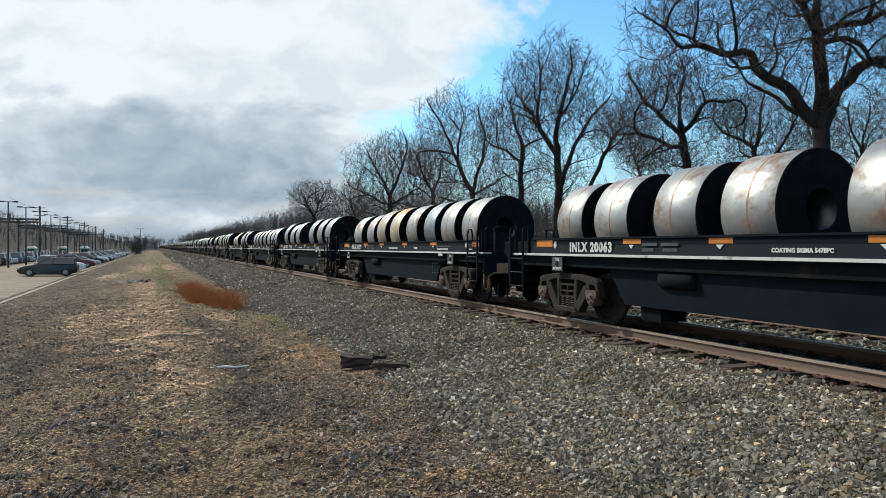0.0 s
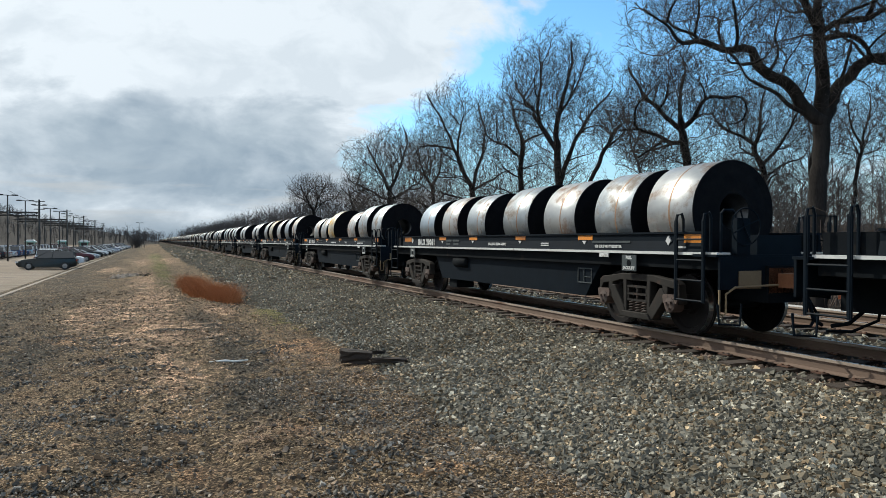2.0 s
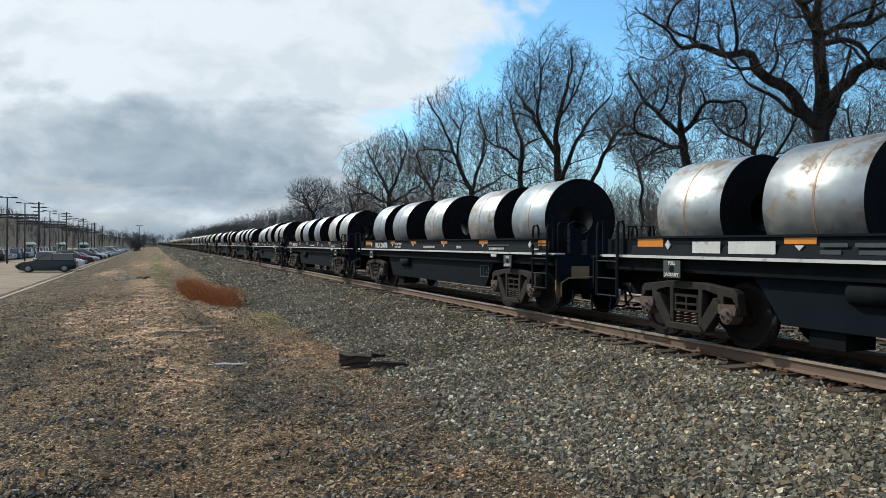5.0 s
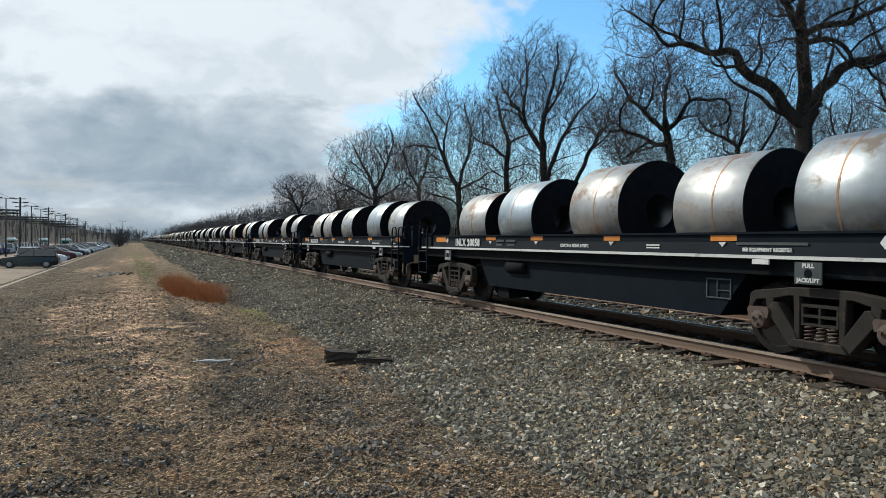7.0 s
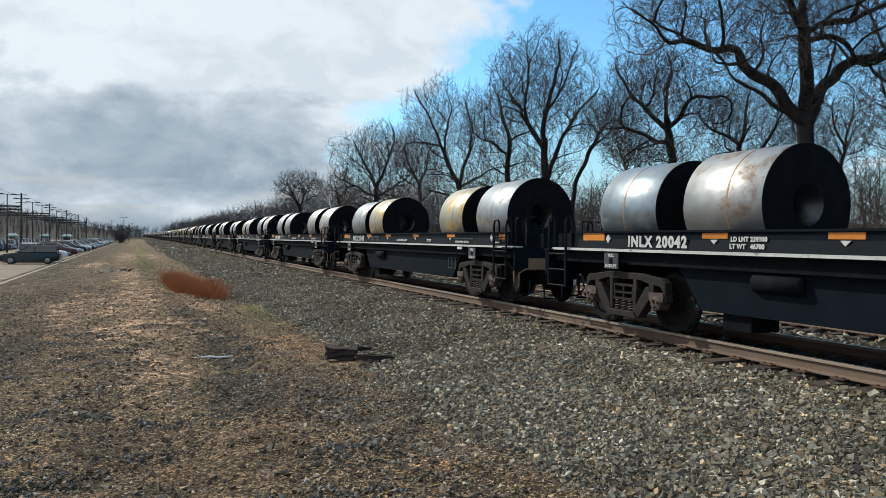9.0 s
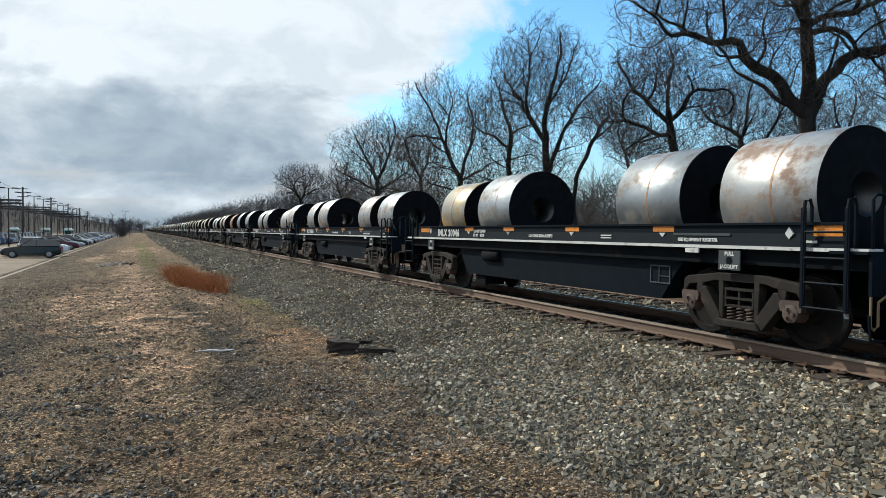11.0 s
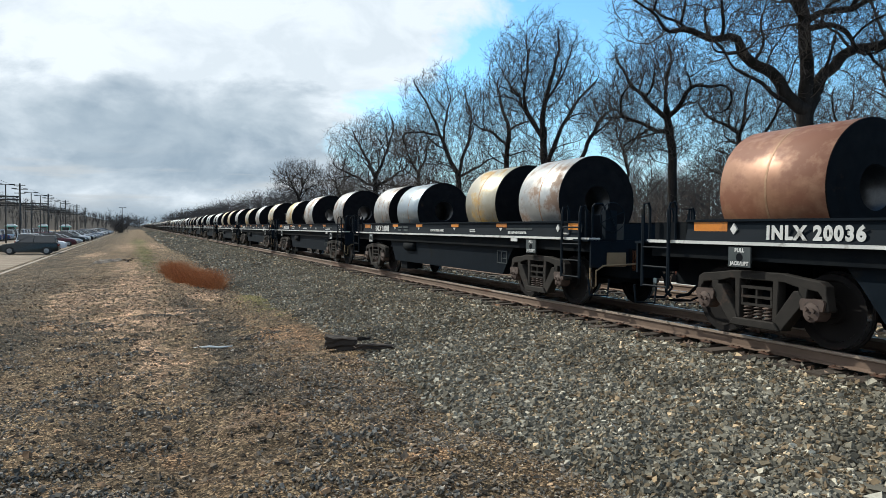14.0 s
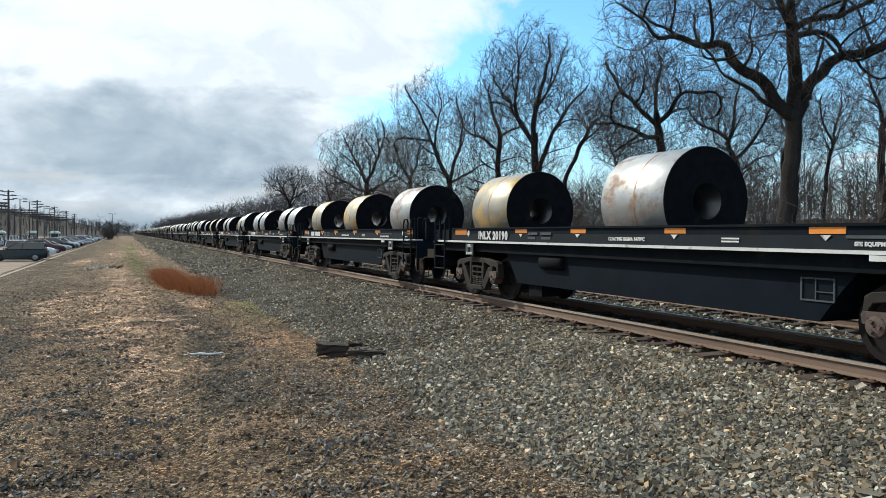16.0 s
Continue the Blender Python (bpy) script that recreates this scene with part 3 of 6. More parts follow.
def clods(name, count, seed, size, region, material, label):
    g = np.random.default_rng(seed)
    x, y = region(g, count)
    s = size * g.uniform(0.4, 1.7, count) ** 1.8
    ob = new(name, stones(name, np.stack([x, y, ground_z(x, y) + 0.1 * s], -1), s, seed, material))
    return tagged(ob, label, "earth clods", kind="stuff")


M["dark_gravel"] = surface("dark_gravel", (0.115, 0.104, 0.086), (0.220, 0.198, 0.164), 0.95, scale=8, bump=0, skew=True)
g_heap = np.random.default_rng(91)
hx, hy = g_heap.uniform(-5.8, 2.6, 90), 4.4 + 15 * g_heap.uniform(0, 1, 90) ** 1.5
off_lane = abs(hx - 0.5 - 0.03 * hy) > 0.45
hx, hy = hx[off_lane], hy[off_lane]
pick = g_heap.integers(0, len(hx), 11000)
sx_, sy_ = hx[pick] + g_heap.normal(0, 0.30, 11000), hy[pick] + g_heap.normal(0, 0.15, 11000)
size_ = 0.021 * g_heap.uniform(0.5, 1.0, 11000) * g_heap.choice((0.8, 1.2, 1.9), 11000, p=(0.5, 0.35, 0.15))
rise_ = 0.05 * np.exp(-((sx_ - hx[pick]) / 0.3) ** 2 - ((sy_ - hy[pick]) / 0.15) ** 2) * g_heap.uniform(0.2, 1, 11000)
tagged(new("gravel_heaps", stones("gravel_heaps", np.stack([sx_, sy_, ground_z(sx_, sy_) + rise_], -1), size_, 92, M["dark_gravel"])), "low heaps of dark gravel on the earth", "gravel", kind="stuff")
clods("earth_clods", 14000, 7, 0.018, lambda g, n: (g.uniform(-6.2, 2.6, n), 3.0 + 30.0 * g.uniform(0, 1, n) ** 1.9), M["clod"], "crumbly dark clods of earth on the path")


def rail_mesh(y0, y1):
    prof = [(-0.075, -0.172), (0.075, -0.172), (0.075, -0.160), (0.012, -0.140), (0.010, -0.050), (0.036, -0.036), (0.036, -0.004), (0.030, 0.0),
            (-0.030, 0.0), (-0.036, -0.004), (-0.036, -0.036), (-0.010, -0.050), (-0.012, -0.140), (-0.075, -0.160)]
    bm = bmesh.new()
    prism(bm, prof, "y", y0, y1)
    bm.normal_update()
    me = mesh_of("rail", bm, [M["rail_side"], M["bright_steel"], M["rail_web"]])
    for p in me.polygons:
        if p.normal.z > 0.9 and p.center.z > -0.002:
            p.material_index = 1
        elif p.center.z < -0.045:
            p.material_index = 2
    return me


def lay_track(cx, label):
    track = tagged(new("railway_track"), label, "railway track", kind="structure")
    track.location = (cx, 0, TRACK_Z)
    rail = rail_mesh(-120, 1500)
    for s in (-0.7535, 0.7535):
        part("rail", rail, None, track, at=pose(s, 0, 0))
    bm = bmesh.new()
    box(bm, -1.3, 1.3, -0.115, 0.115, -0.34, -0.172)
    bevelled(bm, 0.012)
    tie = mesh_of("tie", bm, M["tie_wood"])
    bm = bmesh.new()
    box(bm, -0.17, 0.17, -0.09, 0.09, -0.174, -0.160)
    for sx in (-0.12, 0.12):
        for sy in (-0.05, 0.05):
            box(bm, sx - 0.016, sx + 0.016, sy - 0.016, sy + 0.016, -0.158, -0.146)
    plate = mesh_of("tie_plate", bm, M["plate_rust"])
    rng = random.Random(5)
    for k in range(110):
        y = -4 + k * 0.52
        t = part("tie", tie, None, track, at=pose(rng.uniform(-0.10, 0.10), y + rng.uniform(-0.05, 0.05), rng.uniform(-0.03, 0.0), 0, 0, rng.uniform(-2.5, 2.5)))
        if k < 50:
            for s in (-0.7535, 0.7535):
                part("tie_plate", plate, None, track, at=pose(s, y, 0))
    return track


lay_track(TRACK_X, "rusty steel rails on weathered wooden ties in grey ballast")
lay_track(TRACK_X + 4.1, "second pair of rusty rails on wooden ties beyond the train")


# ---------------------------------------------------------------- the train
def lettering(text, height, material, name="lettering", spacing=1.0):
    """Flat letters as a mesh, standing in the y-z plane and read from the -x side; the first letter at y = 0, running towards -y."""
    cu = bpy.data.curves.new("letters", "FONT")
    cu.body, cu.size, cu.extrude, cu.resolution_u = text, height / 0.72, 0.0015, 3
    cu.offset, cu.space_character = 0.012 * height / 0.165, 1.06 * spacing
    ob = bpy.data.objects.new("letters", cu)
    scene.collection.objects.link(ob)
    bpy.context.view_layer.update()
    me = bpy.data.meshes.new_from_object(ob.evaluated_get(bpy.context.evaluated_depsgraph_get()))
    bpy.data.objects.remove(ob)
    me.name = name
    me.transform(Matrix(((0, 0, -1, 0), (-1, 0, 0, 0), (0, 1, 0, 0), (0, 0, 0, 1))))
    me.materials.clear()
    me.materials.append(material)
    return me


def bars(rows, material, name="lettering"):
    """Plain bars in place of writing: (y, width, z, height)."""
    bm = bmesh.new()
    for y, wdt, z, h in rows:
        box(bm, -0.002, 0.001, y - wdt, y, z, z + h)
    return mesh_of(name, bm, material)


TRUCK_Y = (-1.10, -11.52)
WHEELBASE = 1.72


def side_frame_mesh():
    """A cast truck side frame: arched top chord, open triangles between sloping legs and columns, jaws over the bearings."""
    bm = bmesh.new()
    a, b = -0.07, 0.07
    prism(bm, [(-1.07, 0.58), (-1.06, 0.70), (-0.98, 0.75), (-0.62, 0.79), (-0.4, 0.82), (0.4, 0.82), (0.62, 0.79), (0.98, 0.75), (1.06, 0.70), (1.07, 0.58), (0.98, 0.58), (0.95, 0.63),
               (0.62, 0.67), (0.45, 0.71), (-0.45, 0.71), (-0.62, 0.67), (-0.95, 0.63), (-0.98, 0.58)], "x", a, b)
    for s in (-1, 1):
        prism(bm, [(s * 1.07, 0.60), (s * 1.10, 0.40), (s * 1.035, 0.38), (s * 0.99, 0.60)], "x", a, b)
        prism(bm, [(s * 0.80, 0.66), (s * 0.77, 0.44), (s * 0.69, 0.46), (s * 0.66, 0.68)], "x", a, b)
        prism(bm, [(s * 0.77, 0.50), (s * 0.68, 0.62), (s * 0.60, 0.62), (s * 0.33, 0.25), (s * 0.27, 0.10), (s * 0.42, 0.06)], "x", a - 0.012, b + 0.012)
        prism(bm, [(s * 0.37, 0.75), (s * 0.27, 0.75), (s * 0.27, 0.16), (s * 0.35, 0.20)], "x", a, b)
    prism(bm, [(-0.42, 0.06), (0.42, 0.06), (0.34, 0.17), (-0.34, 0.17)], "x", a - 0.05, b + 0.05)
    for v in bm.verts:     # the jaws stand over the axles
        v.co.y *= WHEELBASE / 1.78
        v.co.z += 0.05 * max(0.0, 1 - v.co.z / 0.5)
    bmesh.ops.recalc_face_normals(bm, faces=bm.faces)
    bevelled(bm, 0.010)
    return mesh_of("side_frame", bm, M["truck_steel"])


def bolster_end_mesh():
    """The open end of the bolster over the springs: a frame of three bars and a middle post."""
    bm = bmesh.new()
    for z0, z1 in ((0.415, 0.445), (0.515, 0.545), (0.635, 0.67)):
        box(bm, -0.05, 0.05, -0.25, 0.25, z0, z1)
    for y in (-0.235, 0.0, 0.235):
        box(bm, -0.045, 0.045, y - 0.014, y + 0.014, 0.445, 0.635)
    return mesh_of("bolster_end", bm, M["truck_steel"])


def adapter_mesh():
    """The bearing adapter between the jaw and the bearing, with its pad."""
    bm = bmesh.new()
    prism(bm, [(-0.17, 0.12), (-0.15, 0.155), (0.15, 0.155), (0.17, 0.12), (0.15, 0.02), (0.11, 0.02), (0.085, 0.09), (-0.085, 0.09), (-0.11, 0.02), (-0.15, 0.02)], "x", -0.085, 0.085)
    return mesh_of("bearing_adapter", bm, M["bearing_rust"])


def spring_mesh():
    bm = bmesh.new()
    for y in (-0.165, 0.0, 0.165):
        pts = [(0.055 * math.cos(k * 0.9), y + 0.058 * math.sin(k * 0.9), 0.20 + k * 0.0062) for k in range(35)]
        rod(bm, pts, 0.0125, 4)
    return mesh_of("spring", bm, M["bearing_rust"], True)


def wheelset_mesh(steps=24):
    bm = bmesh.new()
    for s in (-1, 1):
        turned(bm, [(s * 0.655, 0.485), (s * 0.685, 0.485), (s * 0.695, 0.458), (s * 0.785, 0.452), (s * 0.785, 0.375), (s * 0.745, 0.355), (s * 0.735, 0.16),
                    (s * 0.79, 0.14), (s * 0.79, 0.02), (s * 0.64, 0.02), (s * 0.64, 0.14), (s * 0.69, 0.17), (s * 0.68, 0.36), (s * 0.655, 0.385)], "x", steps)
        turned(bm, [(s * 0.95, 0.12), (s * 1.14, 0.115), (s * 1.15, 0.07), (s * 1.155, 0.01), (s * 0.95, 0.01)], "x", steps // 2)
        for k in range(3):
            a = k * 2 * math.pi / 3
            box(bm, *sorted((s * 1.14, s * 1.18)), 0.06 * math.cos(a) - 0.018, 0.06 * math.cos(a) + 0.018, 0.06 * math.sin(a) - 0.018, 0.06 * math.sin(a) + 0.018)
    rod(bm, [(-1.0, 0, 0), (1.0, 0, 0)], 0.085, 12)
    me = mesh_of("wheelset", bm, [M["wheel_steel"], M["bearing_rust"], M["bright_steel"]])
    for p in me.polygons:
        if abs(p.center.x) > 0.94:
            p.material_index = 1
        elif abs(p.normal.x) < 0.2 and 0.44 < math.hypot(p.center.y, p.center.z) < 0.47:
            p.material_index = 2
    return me


SHAPES = {"side_frame": side_frame_mesh(), "bolster_end": bolster_end_mesh(), "bearing_adapter": adapter_mesh(), "spring": spring_mesh(), "wheelset": wheelset_mesh(), "far_wheelset": wheelset_mesh(10)}


def build_truck(car, y, full):
    bm = bmesh.new()
    box(bm, -0.92, 0.92, -0.20, 0.20, 0.44, 0.70)
    box(bm, -0.35, 0.35, -0.3, 0.3, 0.66, 0.92)
    truck = part("truck", bm, M["dark_under"], car, "rusty two-axle freight truck", pose(0, y, TRACK_Z + 0.01))
    for s in (-1, 1):
        part("side_frame", SHAPES["side_frame"], None, truck, at=pose(s * 1.03, 0, 0.07))
        if full:
            part("spring", SHAPES["spring"], None, truck, "rusty coil springs", at=pose(s * 1.04, 0, 0.03))
            part("bolster_end", SHAPES["bolster_end"], None, truck, at=pose(s * 1.04, 0, 0.03))
            for e in (-1, 1):
                part("bearing_adapter", SHAPES["bearing_adapter"], None, truck, "rusty bearing adapter", at=pose(s * 1.05, e * WHEELBASE / 2, 0.457))
    for s in (-1, 1):
        ws = part("wheelset", SHAPES["wheelset" if full else "far_wheelset"], None, truck, "dark steel wheels on an axle", at=pose(0, s * WHEELBASE / 2, 0.457))
    if full:
        bm = bmesh.new()
        for s in (-1, 1):
            rod(bm, [(-0.78, s * 0.36, 0.42), (0.78, s * 0.36, 0.42)], 0.045, 6)
            box(bm, -0.82, -0.66, s * 0.40 - 0.03, s * 0.40 + 0.03, 0.33, 0.62)
        part("brake_beam", bm, M["dark_under"], truck)
    return truck


def ladder_bm(y0, y1, z0, z1, x, rungs, r=0.022):
    bm = bmesh.new()
    for y in (y0, y1):
        rod(bm, [(x, y, z0), (x, y, z1 - 0.1), (x + 0.02, y, z1), (x + 0.10, y, z1 + 0.02), (x + 0.13, y, z1 - 0.06), (x + 0.13, y, 1.42)], r, 6)
        box(bm, x - 0.012, x + 0.012, y - 0.03, y + 0.03, z0, 1.9)
    for z in rungs:
        rod(bm, [(x, y0, z), (x, y1, z)], 0.016, 6)
    return bm


BODY_DROP = 0.07


def lowered(car):
    """Settle the loaded body on its springs: all but trucks and couplers."""
    for ch in car.children:
        if ch.name.split(".")[0] not in ("truck", "coupler"):
            ch.location.z -= BODY_DROP
    return car


def build_car(full):
    """A bare coil car: low side panels over a deep trough, two trucks, ladders and couplers."""
    car = new("coil_car")
    tagged(car, "black open coil car with white stripe carrying steel coils", "railway wagon", "cars of the train")
    # side panels, with the lower half leaning out to the stripe
    for s in (-1, 1):
        bm = bmesh.new()
        prism(bm, [(s * 1.12, 1.44), (s * 1.155, 1.44), (s * 1.120, 1.60), (s * 1.120, 1.70), (s * 1.15, 1.705), (s * 1.15, 1.735), (s * 1.02, 1.735), (s * 1.02, 1.705), (s * 1.08, 1.70), (s * 1.08, 1.44)],
              "y", -13.12, 0.14)
        part("side_panel", bm, M["black_paint"], car, "black painted side panel")
        bm = bmesh.new()
        prism(bm, [(s * 0.95, 1.395), (s * 1.185, 1.395), (s * 1.185, 1.437), (s * 0.95, 1.437)], "y", -13.42, 0.95)
        part("stripe_rail", bm, M["white_paint"], car, "white reflective edge strip")
    # trough that cradles the coils
    bm = bmesh.new()
    prism(bm, [(-1.07, 1.70), (-0.93, 1.69), (-0.30, 1.29), (0.30, 1.29), (0.93, 1.69), (1.07, 1.70), (1.07, 1.2), (0.8, 1.16), (-0.8, 1.16), (-1.07, 1.2)], "y", -12.9, 0.9)
    part("trough", bm, M["dark_under"], car, "dark steel coil trough")
    bm = bmesh.new()
    prism(bm, [(-1.5, 1.28), (-2.25, 1.20), (-2.45, 0.98), (-2.75, 0.585), (-9.85, 0.585), (-10.15, 0.98), (-10.35, 1.20), (-11.1, 1.28)], "x", -0.97, 0.97)
    part("belly", bm, M["black_paint"], car, "deep black fishbelly underframe")
    bm = bmesh.new()
    box(bm, -0.33, 0.33, -13.5, 1.25, 0.72, 1.25)
    box(bm, -1.08, 1.08, -13.4, 0.95, 1.19, 1.392)
    part("centre_sill", bm, M["dark_under"], car)
    for y in TRUCK_Y:
        bm = bmesh.new()
        prism(bm, [(-1.07, 1.2), (1.07, 1.2), (0.5, 0.92), (-0.5, 0.92)], "y", y - 0.22, y + 0.22)
        part("bolster", bm, M["dark_under"], car)
        build_truck(car, y, full)
    # ends: platform, end plate, coupler
    for y0, y1, out in ((-13.42, -12.95, -1), (0.92, 1.22, 1)):
        bm = bmesh.new()
        box(bm, -1.2, 1.2, y0, y1, 1.375, 1.41)
        ye = y0 if out < 0 else y1
        box(bm, -1.15, 1.15, ye - 0.02, ye + 0.02, 0.92, 1.375)
        part("end_platform", bm, M["black_paint"], car, "black end platform and end plate")
        bm = bmesh.new()
        c = ye
        box(bm, -0.15, 0.15, *sorted((c, c + out * 0.42)), 0.78, 0.98)
        prism(bm, [(-0.2, c + out * 0.40), (0.2, c + out * 0.40), (0.22, c + out * 0.62), (0.05, c + out * 0.66), (0.02, c + out * 0.52), (-0.14, c + out * 0.56), (-0.2, c + out * 0.66)], "z", 0.74, 1.02)
        box(bm, -0.32, 0.32, *sorted((c, c + out * 0.08)), 0.70, 1.06)
        part("coupler", bm, M["red_rust" if out > 0 else "rust"], car, "rusty knuckle coupler", pose(0, 0, TRACK_Z))
    # coil stop at the near end of the trough, and the box beyond it
    bm = bmesh.new()
    box(bm, -0.42, 0.42, -13.38, -13.06, 1.41, 1.69)
    bevelled(bm, 0.02)
    part("end_box", bm, M["black_paint"], car)
    # ladders
    part("ladder", ladder_bm(-12.62, -13.19, 0.72, 1.98, -1.22, (0.74, 1.03, 1.32, 1.62)), M["black_paint"], car, "black corner ladder")
    part("ladder", ladder_bm(0.42, 1.0, 0.72, 1.98, -1.22, (0.74, 1.03, 1.32)), M["black_paint"], car, "black corner ladder")
    part("ladder", ladder_bm(-12.62, -13.19, 0.72, 1.98, 1.22, (0.74, 1.03, 1.32, 1.62)), M["black_paint"], car, "black corner ladder")
    # plates on the side
    for y0, y1, z0, z1 in ((0.0, -0.62, 1.52, 1.70), (-2.91, -3.38, 1.615, 1.695), (-4.91, -5.37, 1.615, 1.695), (-7.36, -7.8, 1.615, 1.695), (-9.82, -10.29, 1.615, 1.695), (-12.68, -13.06, 1.50, 1.695)):
        bm = bmesh.new()
        box(bm, -1.126, -1.119, y1, y0, z0, z1)
        part("reflector", bm, M["orange_sheet"], car, "orange reflective plate")
    if not full:
        return lowered(car)
    # white diamonds and triangles under the plates
    for y, tri in ((-0.75, False), (-3.15, True), (-5.14, True), (-7.58, True), (-10.05, True), (-12.35, False)):
        bm = bmesh.new()
        if tri:
            prism(bm, [(y - 0.07, 1.600), (y + 0.07, 1.600), (y, 1.535)], "x", -1.1415, -1.132)
        else:
            prism(bm, [(y - 0.06, 1.60), (y, 1.68), (y + 0.06, 1.60), (y, 1.53)], "x", -1.145, -1.121)
        part("decal", bm, M["white_paint"], car, "white marking")
    # placards, hatch outline, small plate
    for y in (-0.72, -11.26):
        bm = bmesh.new()
        box(bm, -1.195, -1.175, y - 0.37, y, 1.11, 1.37)
        pl = part("placard", bm, M["grey_plate"], car, "grey placard with a dark hole")
        bm = bmesh.new()
        turned(bm, [(-1.199, 0.001), (-1.199, 0.055), (-1.19, 0.055), (-1.19, 0.001)], "x", 16, (0, y - 0.19, 1.235))
        part("hole", bm, M["dark_under"], pl)
        part("lettering", lettering("PULL", 0.05, M["white_paint"]), None, pl, at=pose(-1.198, y - 0.11, 1.305))
        part("lettering", lettering("JACK/LIFT", 0.048, M["white_paint"]), None, pl, at=pose(-1.198, y - 0.035, 1.135))
    bm = bmesh.new()
    for a in ((-9.6, -9.62, 0.82, 1.10), (-10.04, -10.06, 0.82, 1.10), (-9.6, -10.06, 0.82, 0.84), (-9.6, -10.06, 1.08, 1.10), (-9.80, -9.815, 0.84, 1.08), (-9.80, -10.06, 0.93, 0.942)):
        box(bm, -0.986, -0.971, a[1], a[0], a[2], a[3])
    part("hatch_frame", bm, M["grey_plate"], car, "pale frame of an underframe hatch")
    bm = bmesh.new()
    box(bm, -1.20, -1.18, -10.88, -10.62, 1.325, 1.388)
    part("small_plate", bm, M["white_paint"], car)
    bm = bmesh.new()
    turned(bm, [(-0.40, 0.01), (-0.40, 0.10), (-0.36, 0.14), (0.36, 0.14), (0.40, 0.10), (0.40, 0.01)], "y", 20, (-0.95, -4.1, 1.05))
    part("air_tank", bm, M["dark_under"], car, "black air reservoir", smooth=True)
    bm = bmesh.new()
    box(bm, -0.9, -0.4, -3.60, -3.10, 0.36, 0.60)
    part("brake_rigging", bm, M["dark_under"], car)
    # brake wheel, its stand and the tan board on the near end
    bm = bmesh.new()
    ring = [(-0.75 + 0.26 * math.cos(k * math.pi / 9), -13.50, 1.80 + 0.26 * math.sin(k * math.pi / 9)) for k in range(19)]
    rod(bm, ring, 0.010, 5)
    for k in range(4):
        a = k * math.pi / 2 + 0.4
        rod(bm, [(-0.75, -13.47, 1.80), (-0.75 + 0.26 * math.cos(a), -13.50, 1.80 + 0.26 * math.sin(a))], 0.011, 5)
    part("brake_wheel", bm, M["black_paint"], car, "black hand brake wheel")
    bm = bmesh.new()
    box(bm, -0.87, -0.63, -13.46, -13.36, 1.41, 1.92)
    part("brake_housing", bm, M["black_paint"], car)
    bm = bmesh.new()
    rod(bm, [(-1.10, -13.40, 1.4), (-1.10, -13.40, 1.98), (-1.05, -13.40, 2.03), (-0.9, -13.40, 2.03), (-0.85, -13.40, 1.98), (-0.85, -13.40, 1.4)], 0.02, 6)
    part("handrail", bm, M["black_paint"], car)
    bm = bmesh.new()
    rod(bm, [(0.55, -13.40, 1.4), (0.55, -13.40, 1.98), (1.1, -13.40, 1.98), (1.1, -13.40, 1.4)], 0.02, 6)
    part("handrail", bm, M["black_paint"], car)
    bm = bmesh.new()
    box(bm, -0.82, -0.42, -13.46, -13.442, 0.93, 1.18)
    part("board", bm, M["tan_board"], car, "tan board on the end plate")
    bm = bmesh.new()
    rod(bm, [(-1.16, -13.44, 0.92), (-1.16, -13.44, 0.60), (-1.10, -13.44, 0.56), (-1.04, -13.44, 0.60), (-1.04, -13.44, 0.86), (-0.9, -13.46, 0.95), (-0.2, -13.55, 0.98)], 0.016, 6)
    part("uncoupling_lever", bm, M["tan_board"], car, "pale uncoupling lever")
    for y, o in ((-13.5, -1), (1.26, 1)):
        bm = bmesh.new()
        rod(bm, [(0.3, y, 0.85), (0.32, y + o * 0.12, 0.72), (0.2, y + o * 0.3, 0.50), (0.12, y + o * 0.5, 0.45)], 0.028, 6)
        rod(bm, [(0.42, y, 0.8), (0.5, y + o * 0.1, 0.55), (0.2, y + o * 0.25, 0.40), (-0.2, y + o * 0.3, 0.42)], 0.022, 6)
        part("air_hose", bm, M["dark_under"], car, "black rubber air hose")
        bm = bmesh.new()
        rod(bm, [(-1.2, y - o * 0.05, 0.72), (-1.17, y - o * 0.05, 0.45), (-0.8, y - o * 0.05, 0.42), (-0.77, y - o * 0.05, 0.72)], 0.018, 6)
        part("sill_step", bm, M["black_paint"], car)
    # small writing along the panel
    part("lettering", lettering("COATING SIGMA 5478PC", 0.055, M["white_paint"]), None, car, at=pose(-1.153, -6.05, 1.50))
    part("lettering", lettering("SEE EQUIPMENT REGISTER", 0.045, M["white_paint"]), None, car, at=pose(-1.157, -10.42, 1.485))
    part("lettering", bars([(-10.30, 1.10, 1.565, 0.035)], M["grey_plate"]), None, car, at=pose(-1.139, 0, 0))
    for bar in ((-8.5, 0.3, 1.54, 0.022), (-8.5, 0.3, 1.50, 0.022), (-12.55, 0.2, 1.49, 0.03)):
        part("lettering", bars([bar], M["white_paint"]), None, car, at=pose(-1.150, 0, 0))
    return lowered(car)


